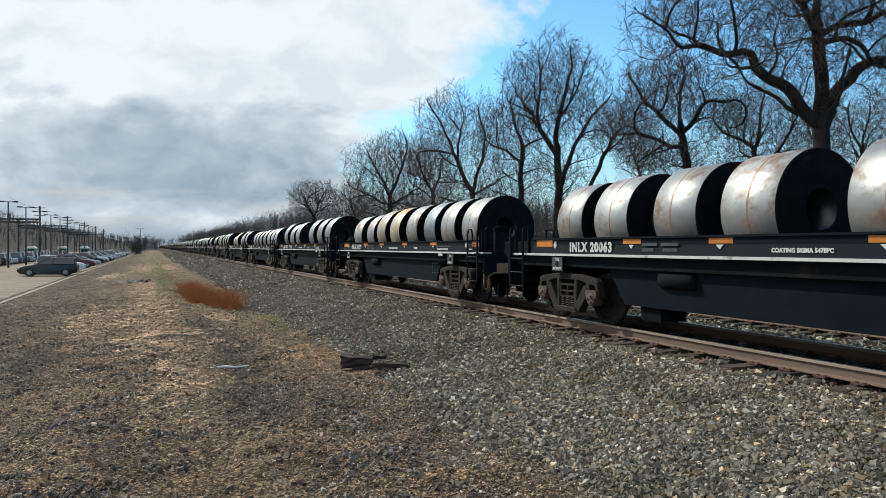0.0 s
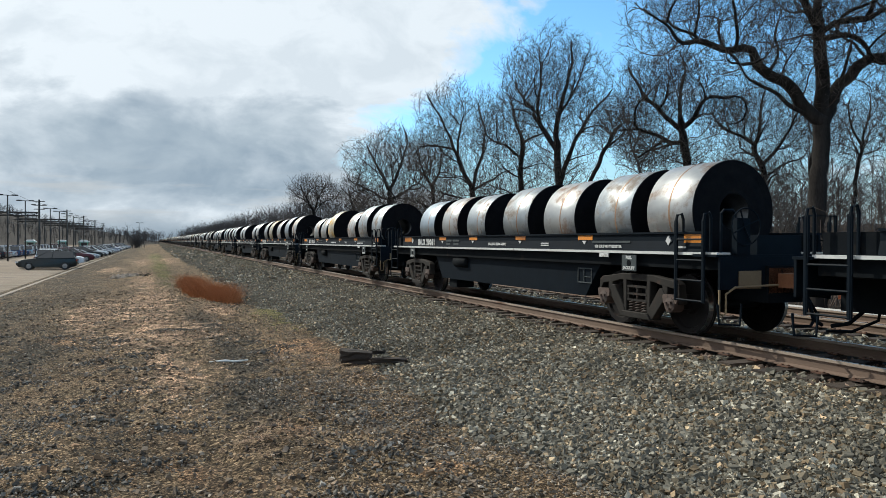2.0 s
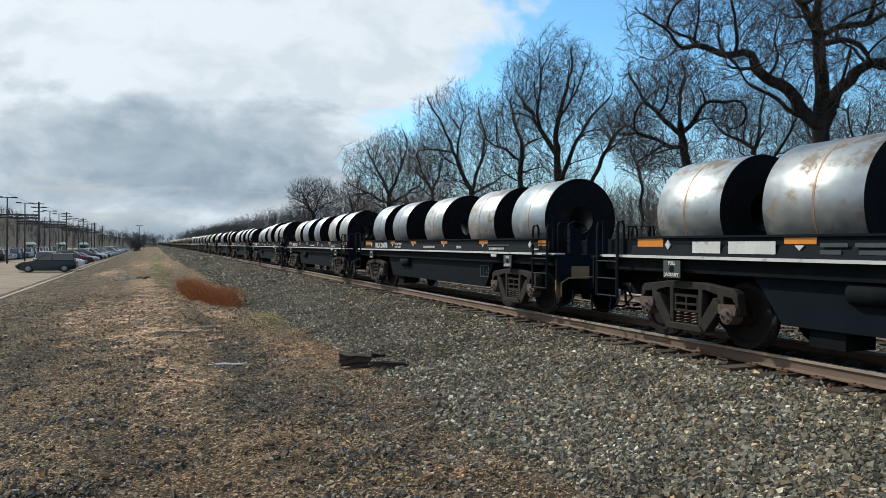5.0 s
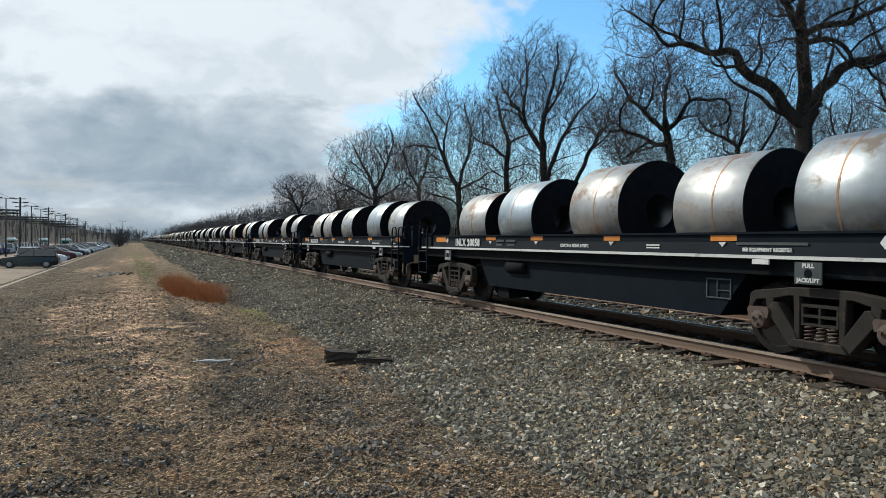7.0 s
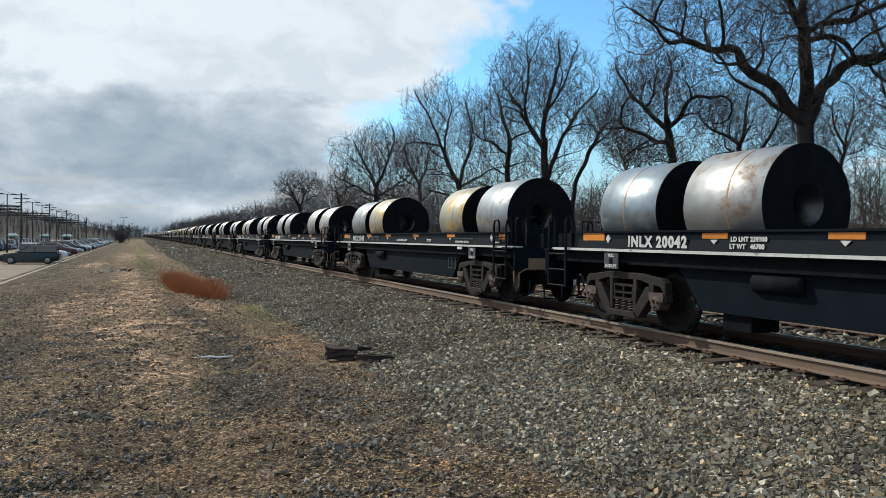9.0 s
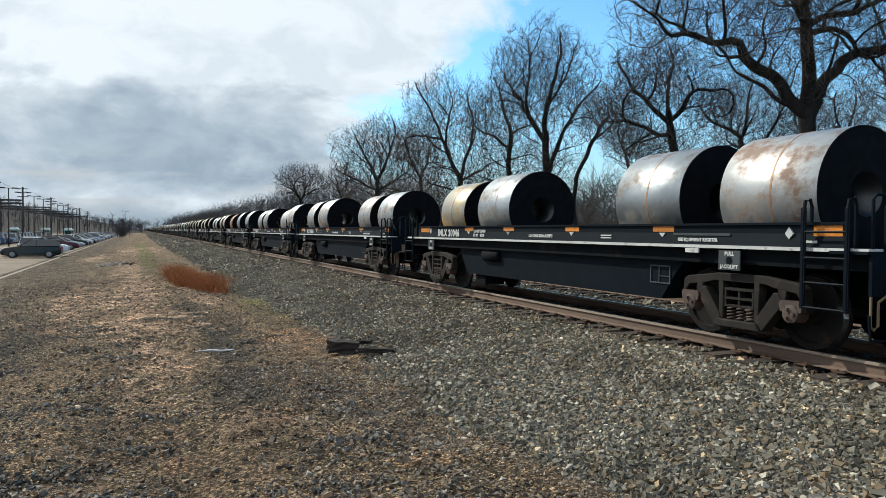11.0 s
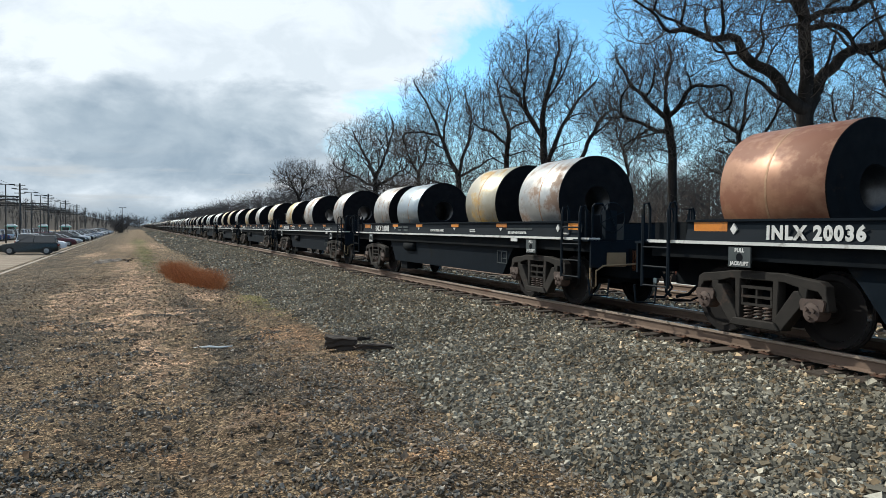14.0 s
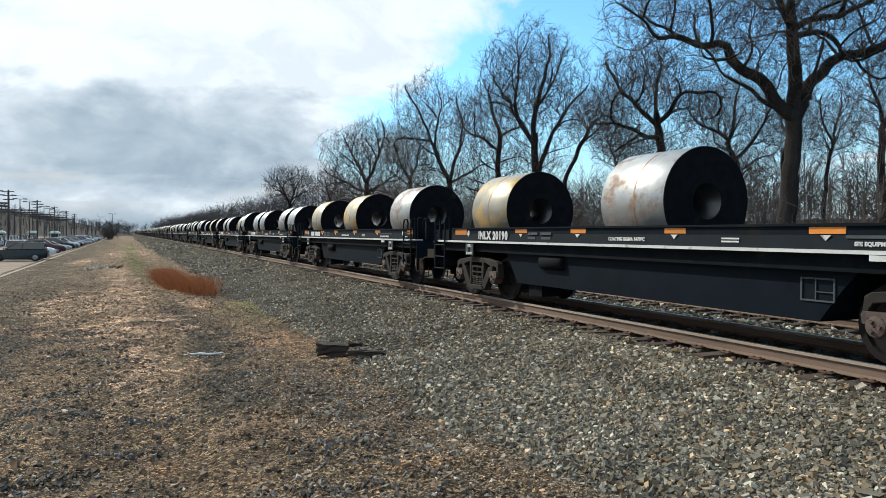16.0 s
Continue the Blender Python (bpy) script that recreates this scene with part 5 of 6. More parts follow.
sited("bare_tree", TALL, 11, 983, 40.0, [
    (0.30, 0.19, [(984, 40), (983, 97), (982, 147), (980, 175)]),
    (0.17, 0.05, [(980, 172), (985, 207), (990, 237), (1000, 277), (1010, 317), (1004, 350)]),
    (0.15, 0.05, [(981, 165), (970, 190), (954, 214), (944, 240), (930, 260), (914, 280)]),
    (0.09, 0.03, [(950, 222), (951, 260), (956, 297), (950, 330)]),
    (0.08, 0.03, [(988, 222), (1010, 250), (1030, 290), (1045, 330)]),
    (0.18, 0.05, [(984, 70), (1003, 130), (1015, 167), (1029, 197), (1046, 222), (1075, 256)]),
], [(980, 268, 102, 120), (1052, 225, 52, 80), (925, 270, 50, 70), (1000, 130, 60, 50)], 3400, step=0.33, crook=0.14)
sited("bare_tree", SPREAD, 12, 916, 42.5, [
    (0.24, 0.14, [(916, 40), (916, 107), (919, 157), (922, 180)]),
    (0.12, 0.04, [(922, 178), (917, 207), (908, 237), (900, 262)]),
    (0.09, 0.03, [(918, 150), (895, 172), (872, 180), (855, 200)]),
    (0.09, 0.03, [(921, 170), (935, 185), (952, 180), (968, 200)]),
], [(895, 195, 62, 92), (925, 130, 60, 60), (890, 90, 60, 45)], 2400, step=0.34, crook=0.2)
sited("bare_tree", TALL, 13, 838, 46.0, [
    (0.26, 0.18, [(838, 40), (837, 85), (834, 100)]),
    (0.14, 0.04, [(834, 98), (818, 127), (803, 167), (790, 205), (770, 240), (756, 262)]),
    (0.13, 0.04, [(836, 96), (848, 137), (860, 177), (856, 217), (846, 250)]),
    (0.10, 0.03, [(836, 92), (866, 107), (890, 124), (915, 130)]),
    (0.08, 0.03, [(806, 160), (815, 200), (822, 240)]),
], [(795, 205, 72, 88), (850, 190, 55, 85), (760, 160, 50, 50), (820, 100, 75, 50)], 3000, step=0.36, crook=0.16)
sited("bare_tree", SPREAD, 14, 691, 64.0, [
    (0.30, 0.2, [(691, 20), (690, 62), (689, 92)]),
    (0.16, 0.05, [(689, 90), (676, 117), (662, 147), (648, 172)]),
    (0.16, 0.05, [(690, 88), (702, 120), (712, 147), (722, 172), (716, 195)]),
    (0.13, 0.04, [(690, 70), (662, 86), (635, 98), (612, 108)]),
    (0.12, 0.04, [(692, 76), (722, 92), (748, 108)]),
], [(690, 130, 88, 72), (700, 165, 55, 45), (690, 70, 85, 32)], 2600, step=0.48, crook=0.2, twig=0.6, thin=0.009)
sited("bare_tree", SPREAD, 15, 556, 102.0, [
    (0.30, 0.2, [(556, 20), (555, 55)]),
    (0.16, 0.05, [(555, 54), (545, 75), (532, 95)]),
    (0.16, 0.05, [(556, 54), (566, 80), (574, 100)]),
], [(556, 85, 50, 36)], 1300, step=0.62, crook=0.22, twig=0.8, thin=0.013)
sited("bare_tree", SPREAD, 16, 765, 54.0, [
    (0.22, 0.14, [(765, 30), (764, 80), (762, 100)]),
    (0.11, 0.04, [(762, 100), (748, 125), (742, 155)]),
    (0.11, 0.04, [(763, 98), (778, 120), (785, 160)]),
], [(765, 135, 58, 62), (760, 75, 60, 40)], 1900, step=0.42, crook=0.24, twig=0.5, thin=0.0075)
sited("bare_tree", "crooked bare hardwood with twisting limbs", 17, 1218, 31.0, [
    (0.26, 0.16, [(1222, 60), (1215, 147), (1206, 182), (1203, 202)]),
    (0.12, 0.05, [(1203, 200), (1186, 215), (1175, 227), (1172, 247), (1151, 257), (1140, 287), (1125, 315)]),
    (0.10, 0.04, [(1203, 202), (1206, 222), (1207, 257), (1216, 287), (1226, 327), (1220, 350)]),
    (0.12, 0.05, [(1204, 200), (1216, 206), (1229, 222), (1231, 242), (1246, 257), (1277, 252), (1300, 262)]),
    (0.10, 0.03, [(1208, 172), (1180, 182), (1150, 197), (1122, 202), (1098, 202)]),
], [(1180, 270, 100, 78), (1270, 240, 70, 52), (1115, 215, 50, 40), (1180, 160, 90, 40)], 3100, step=0.28, crook=0.30, twig=0.38, thin=0.0058)
sited("bare_tree", SPREAD, 18, 1362, 36.0, [
    (0.22, 0.14, [(1365, 60), (1358, 137), (1340, 170)]),
    (0.12, 0.04, [(1340, 170), (1310, 190), (1285, 205), (1265, 225)]),
    (0.11, 0.04, [(1342, 170), (1345, 205), (1335, 240), (1345, 270)]),
    (0.10, 0.04, [(1355, 145), (1385, 180), (1400, 220), (1415, 250)]),
], [(1325, 215, 85, 75), (1395, 210, 60, 80), (1330, 130, 90, 45)], 2600, step=0.32, crook=0.30, twig=0.4)
sited("bare_tree", YOUNG, 19, 1058, 36.0, [
    (0.15, 0.09, [(1040, 60), (1047, 107), (1064, 147), (1092, 197)]),
    (0.08, 0.03, [(1092, 197), (1112, 218), (1140, 230)]),
], [(1100, 210, 62, 62)], 1100, step=0.32, crook=0.2)
sited("bare_tree", YOUNG, 20, 1515, 33.0, [
    (0.11, 0.07, [(1515, 60), (1512, 150), (1520, 180)]),
    (0.06, 0.03, [(1520, 178), (1505, 220), (1510, 260)]),
    (0.06, 0.03, [(1520, 178), (1540, 220), (1550, 260)]),
], [(1520, 205, 62, 75)], 1200, step=0.32, crook=0.18)
sited("bare_tree", TALL, 21, 1625, 29.0, [
    (0.20, 0.13, [(1625, 60), (1618, 160), (1625, 210)]),
    (0.10, 0.04, [(1625, 208), (1600, 250), (1590, 300)]),
    (0.10, 0.04, [(1625, 208), (1650, 260), (1670, 310)]),
], [(1625, 250, 90, 120)], 1500, step=0.34, crook=0.2)
sited("bare_tree", YOUNG, 22, 1135, 42.0, [
    (0.12, 0.08, [(1135, 50), (1133, 120), (1130, 140)]),
    (0.06, 0.03, [(1130, 138), (1115, 170), (1110, 200)]),
    (0.06, 0.03, [(1131, 138), (1150, 170), (1160, 190)]),
], [(1132, 165, 52, 52)], 1000, step=0.36, crook=0.2)
sited("bare_tree", YOUNG, 23, 628, 84.0, [
    (0.15, 0.1, [(628, 20), (627, 55), (625, 70)]),
    (0.08, 0.04, [(625, 70), (612, 88), (600, 100)]),
    (0.08, 0.04, [(626, 70), (640, 90), (645, 105)]),
], [(626, 82, 42, 34)], 900, step=0.55, crook=0.22, twig=0.7, thin=0.011)
sited("bare_tree", YOUNG, 24, 1440, 38.0, [
    (0.12, 0.08, [(1430, 60), (1432, 150), (1440, 190)]),
    (0.06, 0.03, [(1440, 190), (1460, 220), (1475, 250)]),
    (0.06, 0.03, [(1440, 190), (1425, 220), (1430, 250)]),
], [(1450, 200, 62, 62)], 1000, step=0.34, crook=0.24)


def thicket(name, count, region, height, seed, label, material, per=12):
    """Bare undergrowth: clumps of thin crooked stems."""
    rng = np.random.default_rng(seed)
    lines = []
    for _ in range(count):
        x, y = region(rng)
        z = float(ground_z(x, y)) - 0.1
        h = height * rng.uniform(0.45, 1.15)
        stems = rng.integers(2, 5)
        for _ in range(stems):
            p = np.array([x + rng.normal(0, 0.15), y + rng.normal(0, 0.15), z])
            d = unit(np.array([rng.normal(0, 0.25), rng.normal(0, 0.25), 1.0]))
            pts = [p]
            for _ in range(4):
                d = unit(d + rng.normal(0, 0.16, 3))
                p = p + d * h / 4
                pts.append(p)
            pts = np.array(pts)
            lines.append((pts, np.linspace(0.015, 0.005, 5) * h / 3))
            for _ in range(per // 2):
                i = rng.integers(1, 4)
                dd = unit(np.array([rng.normal(0, 0.7), rng.normal(0, 0.7), 0.7]))
                q = pts[i] + (pts[i + 1] - pts[i]) * rng.uniform(0, 1)
                lines.append((np.array([q, q + dd * h * 0.13, q + dd * h * 0.25 + rng.normal(0, 0.05 * h, 3)]), np.array([0.007, 0.005, 0.003]) * h / 3))
    v, f = tubes(lines, 3)
    return tagged(new(name, raw_mesh(name, v, f, material)), label, "undergrowth", kind="stuff")


thicket("undergrowth", 800, lambda g: (g.uniform(17.8, 34.0), g.uniform(2.0, 75.0)), 3.5, 31, "tangle of bare brown brush under the trees", M["brush"], 9)
thicket("undergrowth", 420, lambda g: (g.uniform(18.5, 34.0), g.uniform(60.0, 190.0)), 4.6, 32, "tangle of bare brown brush along the line", M["brush"], 7)


def far_woods(name, count, region, height, seed, label, thick, boughs=34):
    """Distant bare woods: whole trees of straight fine branches, too far to tell apart."""
    rng = np.random.default_rng(seed)
    lines = []
    for _ in range(count):
        x, y = region(rng)
        h = height * rng.uniform(0.7, 1.2)
        p = np.array([x, y, float(ground_z(x, y)) - 0.3])
        lean = np.array([rng.normal(0, 0.05), rng.normal(0, 0.05), 1.0])
        lines.append((np.array([p, p + lean * h * 0.8]), np.array([2.6, 1.0]) * thick))
        mid, wide = p + lean * h * 0.62, h * rng.uniform(0.26, 0.40)
        for k in range(boughs):
            d = unit(rng.normal(0, 1, 3) + np.array([0, 0, 0.35]))
            end = mid + d * np.array([wide, wide, h * 0.36]) * rng.uniform(0.55, 1.0)
            q = p + lean * h * min(0.75, max(0.15, (end[2] - p[2]) / h - rng.uniform(0.12, 0.3)))
            lines.append((np.array([q, end]), np.array([0.9, 0.45]) * thick))
            for _ in range(2):
                lines.append((np.array([end, end + unit(d + rng.normal(0, 0.7, 3)) * h * rng.uniform(0.05, 0.13)]), np.array([0.55, 0.3]) * thick))
    v, f = tubes(lines, 3)
    return tagged(new(name, raw_mesh(name, v, f, M["far_twig"])), label, "woods", kind="stuff")


far_woods("woods", 800, lambda g: (20 + abs(g.normal(0, 20)), 100 + 520 * g.uniform(0, 1) ** 1.5), 8.5, 41, "bare brown woods along the far side of the line", 0.036, 13)
far_woods("woods", 420, lambda g: (g.uniform(32, 72), g.uniform(-8, 140)), 7.5, 44, "bare grey-brown woods behind the first trees", 0.022, 24)
far_woods("woods", 160, lambda g: (g.uniform(-20, 140), g.uniform(620, 800)), 11.0, 42, "bare woods in the distance", 0.07, 18)
far_woods("woods", 1000, lambda g: (g.uniform(-230, 4), 440 + 240 * g.uniform(0, 1)), 7.0, 43, "bare brown woods on the rise beyond the parking lot", 0.055, 9)
far_woods("woods", 330, lambda g: (g.uniform(21, 38), g.uniform(1, 62)), 5.6, 48, "dense bare young growth under the trees", 0.016, 20)
far_woods("woods", 300, lambda g: (-66 - 70 * g.uniform(0, 1), g.uniform(140, 430)), 8.0, 47, "bare grey woods on the bank behind the line", 0.034, 12)
far_woods("evergreen_shrub", 26, lambda g: (g.normal(-4.6, 0.9), g.normal(250, 2.5)), 4.6, 45, "dark bushy shrub at the end of the lot", 0.035, 40)


# ---------------------------------------------------------------- parking lot
LOT_Z = -1.17
KERB_X = -6.5
M["asphalt"] = surface("asphalt", (0.17, 0.135, 0.10), (0.25, 0.20, 0.15), 0.9, gloss=0.12, scale=0.4, fine=30, spots=(0.11, 0.095, 0.08), spot_at=0.58, spot_scale=0.3, bump=0.3)
M["concrete"] = surface("concrete", (0.26, 0.215, 0.165), (0.36, 0.30, 0.24), 0.9, scale=3, bump=0.4)
M["lot_line"] = surface("lot_line", (0.30, 0.26, 0.21), (0.40, 0.35, 0.29), 0.8, bump=0)
M["glass"] = surface("car_glass", (0.010, 0.012, 0.014), (0.016, 0.018, 0.021), 0.10, bump=0, gloss=0.9)
M["tyre"] = surface("tyre", (0.015, 0.015, 0.015), (0.03, 0.03, 0.03), 0.9, bump=0)
M["alloy"] = surface("alloy", (0.20, 0.205, 0.21), (0.32, 0.32, 0.32), 0.35, metal=0.8, bump=0)
M["lamp_red"] = surface("lamp_red", (0.25, 0.01, 0.01), (0.35, 0.02, 0.015), 0.25, bump=0)
M["lamp_clear"] = surface("lamp_clear", (0.6, 0.6, 0.6), (0.75, 0.75, 0.75), 0.15, bump=0)
M["pole_steel"] = surface("pole_steel", (0.024, 0.024, 0.024), (0.05, 0.048, 0.045), 0.7, metal=0.2)
M["roof_green"] = surface("roof_green", (0.16, 0.42, 0.34), (0.22, 0.5, 0.42), 0.6)
M["roof_white"] = surface("roof_white", (0.72, 0.74, 0.72), (0.8, 0.8, 0.78), 0.6)

bm = bmesh.new()
box(bm, -60, KERB_X, 20, 420, -1.45, LOT_Z)
lot = tagged(new("parking_lot", mesh_of("parking_lot", bm, M["asphalt"])), "worn tan-grey asphalt parking lot with faded lines", "parking lot", kind="structure")
bm = bmesh.new()
box(bm, -4.9, -0.3, -0.06, 0.06, 0.0, 0.004)
line = mesh_of("lot_line", bm, M["lot_line"])
for k in range(26):
    part("lot_line", line, None, lot, at=pose(KERB_X, 28 + 2.75 * k, LOT_Z))
bm = bmesh.new()
prism(bm, [(0.0, -0.3), (0.17, -0.3), (0.17, 0.12), (0.03, 0.14), (0.0, 0.12)], "y", 0.01, 2.99)
stone = mesh_of("kerb_stone", bm, M["concrete"])
kerb = tagged(new("kerb"), "pale concrete kerb along the lot", "kerb", kind="structure")
for k in range(100):
    part("kerb_stone", stone, None, kerb, at=pose(KERB_X, 20 + 3 * k, LOT_Z))


def car_paint(name, c, metal=0.3):
    return surface(name, c, tuple(min(1, 1.25 * v + 0.004) for v in c), 0.28, metal, bump=0, gloss=0.6)


PAINTS = {
    "black": car_paint("black_car_paint", (0.004, 0.007, 0.007)), "white": car_paint("white_car_paint", (0.62, 0.63, 0.64), 0.0), "silver": car_paint("silver_car_paint", (0.36, 0.38, 0.40), 0.6),
    "red": car_paint("red_car_paint", (0.20, 0.015, 0.02)), "maroon": car_paint("maroon_car_paint", (0.07, 0.012, 0.018)), "blue": car_paint("blue_car_paint", (0.03, 0.06, 0.13)),
    "grey": car_paint("grey_car_paint", (0.10, 0.105, 0.11)), "navy": car_paint("navy_car_paint", (0.007, 0.009, 0.015)),
}
BODIES = {}


def vehicle_shapes(kind):
    """Meshes of a parked car, nose towards -x, tail at x = 0: body, glasshouse, roof, wheel, lamps."""
    if kind in BODIES:
        return BODIES[kind]
    ln, h, belt, w = {"suv": (4.75, 1.74, 1.08, 0.93), "sedan": (4.8, 1.45, 0.95, 0.90), "van": (5.0, 1.78, 1.1, 0.96)}[kind]
    bm = bmesh.new()
    nose = 0.78 if kind == "sedan" else 0.92
    prism(bm, [(-ln, 0.45), (-ln + 0.05, 0.26), (-ln + 0.5, 0.20), (-0.5, 0.20), (-0.04, 0.30), (0.0, 0.6), (-0.05, belt - 0.08), (-0.12, belt), (-0.66 * ln, belt), (-0.70 * ln, belt - 0.02),
               (-ln + 0.35, nose), (-ln + 0.04, nose - 0.18)], "y", -w, w)
    for v in bm.verts:      # rounded in plan, tucked in below and at the shoulder
        e = abs((v.co.x + 0.5 * ln) / (0.5 * ln))
        v.co.y *= (1 - 0.13 * e ** 5) * (1 - 0.05 * (v.co.z < 0.35) - 0.04 * (v.co.z > 0.75))
    edges = [e for e in bm.edges if len(e.link_faces) == 2 and e.calc_face_angle(0) > 0.35]
    bmesh.ops.bevel(bm, geom=edges, offset=0.09, segments=3, affect="EDGES", profile=0.5)
    body = mesh_of("body", bm, None, True)
    tail = -0.16 if kind != "sedan" else -0.95
    bm = bmesh.new()
    t = 0.16
    lo = [(-0.69 * ln, belt), (tail, belt)]
    hi = [(-0.50 * ln, h - 0.06), (tail - (0.12 if kind != "sedan" else 0.45), h - 0.06)]
    v = [bm.verts.new((x, s * (w - 0.05), z)) for s in (-1, 1) for x, z in lo] + [bm.verts.new((x, s * (w - 0.05 - t), z)) for s in (-1, 1) for x, z in hi]
    for f in ((0, 1, 5, 4), (3, 2, 6, 7), (0, 4, 6, 2), (1, 3, 7, 5), (4, 5, 7, 6)):
        bm.faces.new([v[i] for i in f])
    bmesh.ops.recalc_face_normals(bm, faces=bm.faces)
    glass = mesh_of("glasshouse", bm, M["glass"])
    bm = bmesh.new()
    prism(bm, [(hi[0][0] - 0.04, h - 0.075), (hi[1][0] + 0.06, h - 0.075), (hi[1][0] - 0.05, h - 0.01), (0.5 * (hi[0][0] + hi[1][0]), h), (hi[0][0] + 0.15, h - 0.02)], "y", -(w - 0.2), w - 0.2)
    for s in (-1, 1):
        for xb, xt in ((-0.69 * ln, hi[0][0]), (-0.42 * ln, -0.40 * ln), (tail - 0.02, hi[1][0])):
            rod(bm, [(xb, s * (w - 0.045), belt), (xt, s * (w - 0.045 - t), h - 0.05)], 0.035, 5)
    for v in bm.verts:
        if v.co.z > h - 0.06:
            v.co.z -= 0.07 * (v.co.y / w) ** 2
    bevelled(bm, 0.02, 0.5)
    for s in (-1, 1):
        if kind == "suv":
            rod(bm, [(hi[0][0] + 0.35, s * (w - 0.3), h + 0.02), (hi[1][0] - 0.2, s * (w - 0.3), h + 0.02)], 0.02, 5)
    roof = mesh_of("roof", bm, None)
    bm = bmesh.new()
    turned(bm, [(-0.11, 0.20), (-0.11, 0.33), (-0.08, 0.35), (0.08, 0.35), (0.11, 0.33), (0.11, 0.20)], "y", 20)
    tyre = mesh_of("tyre", bm, M["tyre"])
    bm = bmesh.new()
    turned(bm, [(-0.10, 0.02), (-0.09, 0.21), (0.09, 0.21), (0.10, 0.02)], "y", 16)
    rim = mesh_of("rim", bm, M["alloy"])
    bm = bmesh.new()
    box(bm, -0.045, 0.02, -0.17, 0.17, -0.09, 0.09)
    bevelled(bm, 0.02)
    lamp = bm
    tail_lamp = mesh_of("tail_lamp", lamp, M["lamp_red"])
    bm = bmesh.new()
    box(bm, -0.04, 0.06, -0.2, 0.2, -0.07, 0.07)
    bevelled(bm, 0.02)
    head = mesh_of("headlight", bm, M["lamp_clear"])
    BODIES[kind] = (ln, h, belt, w, nose, body, glass, roof, tyre, rim, tail_lamp, head)
    return BODIES[kind]


def park(kind, paint, x, y, turn=0, label=""):
    ln, h, belt, w, nose, body, glass, roof, tyre, rim, tail_lamp, head = vehicle_shapes(kind)
    car = tagged(new("parked_car"), label or f"{paint} {'sport utility car' if kind == 'suv' else kind} parked on the lot", "car", "cars on the parking lot")
    car.matrix_basis = pose(x, y, LOT_Z, 0, 0, turn)
    for me, name in ((body, "body"), (roof, "roof")):
        key = name + kind + paint
        if key not in BODIES:
            m = me.copy()
            m.materials.clear()
            m.materials.append(PAINTS[paint])
            BODIES[key] = m
        part(name, BODIES[key], None, car)
    part("glasshouse", glass, None, car, "dark window glass")
    for wx in (-ln + 0.92, -0.95):
        for s in (-1, 1):
            wheel = part("wheel", tyre, None, car, "black tyre", at=pose(wx, s * (w - 0.10), 0.35))
            part("rim", rim, None, wheel, "bright alloy rim", at=pose(0, s * 0.02, 0))
    for s in (-1, 1):
        part("tail_lamp", tail_lamp, None, car, "red tail lamp", at=pose(0.0, s * (w - 0.2), belt - 0.22))
        part("headlight", head, None, car, "clear headlight", at=pose(-ln + 0.03, s * (w - 0.28), nose - 0.2))
    return car


# along the kerb: two backed in, the rest nose to the kerb
park("suv", "black", KERB_X + 0.1, 74.5)
park("sedan", "navy", KERB_X - 0.6, 78.6)
row = [("suv", "white"), ("suv", "maroon"), ("sedan", "silver"), ("suv", "black"), ("sedan", "grey"), ("suv", "white"), ("van", "black"), ("sedan", "blue"), ("suv", "silver"), ("sedan", "black"),
       ("suv", "grey"), ("van", "silver"), ("sedan", "white"), ("suv", "black"), ("sedan", "silver"), ("suv", "blue"), ("sedan", "white"), ("van", "grey"), ("suv", "black"), ("sedan", "silver")]
along = 87.0
for k, (kind, paint) in enumerate(row + row[:18]):
    park(kind, paint, KERB_X - 5.0, along, 180)
    along += (15.0, 9.0, 9.0, 8.0)[k] if k < 4 else 4.2
rng = random.Random(8)
for k in range(30):
    park(rng.choice(("suv", "sedan", "sedan", "van")), rng.choice(("white", "black", "silver", "blue", "grey", "navy", "white")), -25.0, 126 + 3.3 * k + rng.uniform(-0.3, 0.3), 180)
for k in range(22):
    park(rng.choice(("suv", "sedan", "van")), rng.choice(("black", "navy", "silver", "blue", "grey", "maroon")), -19.0, 112 + 4.4 * k + rng.uniform(-0.4, 0.4), 0)


# pale gravel road beyond the second track
M["pale_gravel"] = surface("pale_gravel", (0.40, 0.385, 0.355), (0.56, 0.54, 0.50), 0.95, scale=2, fine=25, bump=0.5, depth=0.02)
bm = bmesh.new()
prism(bm, [(14.9, -0.62), (17.4, -0.66), (17.4, -0.30), (15.1, -0.27)], "y", -40, 400)
tagged(new("service_road", mesh_of("service_road", bm, M["pale_gravel"])), "pale gravel service road along the second track", "road", kind="structure")

# lamps of the lot
bm = bmesh.new()
rod(bm, [(0, 0, 0), (0, 0, 8.4)], [0.11, 0.075], 8)
pole = mesh_of("pole", bm, M["pole_steel"], True)
bm = bmesh.new()
rod(bm, [(-0.75, 0, 8.38), (0.75, 0, 8.38)], 0.05, 6)
arm = mesh_of("arm", bm, M["pole_steel"])
bm = bmesh.new()
box(bm, -0.32, 0.32, -0.18, 0.18, -0.07, 0.09)
bevelled(bm, 0.03)
head = mesh_of("lamp_head", bm, M["pole_steel"])


def lot_lamp(x, y, z=LOT_Z):
    lamp = tagged(new("street_lamp"), "dark steel lot lamp with two flat heads", "street lamp", "lamps of the parking lot")
    lamp.matrix_basis = pose(x, y, z, 0, 0, 20)
    part("pole", pole, None, lamp)
    part("arm", arm, None, lamp)
    for s in (-1, 1):
        part("lamp_head", head, None, lamp, at=pose(s * 0.8, 0, 8.4))


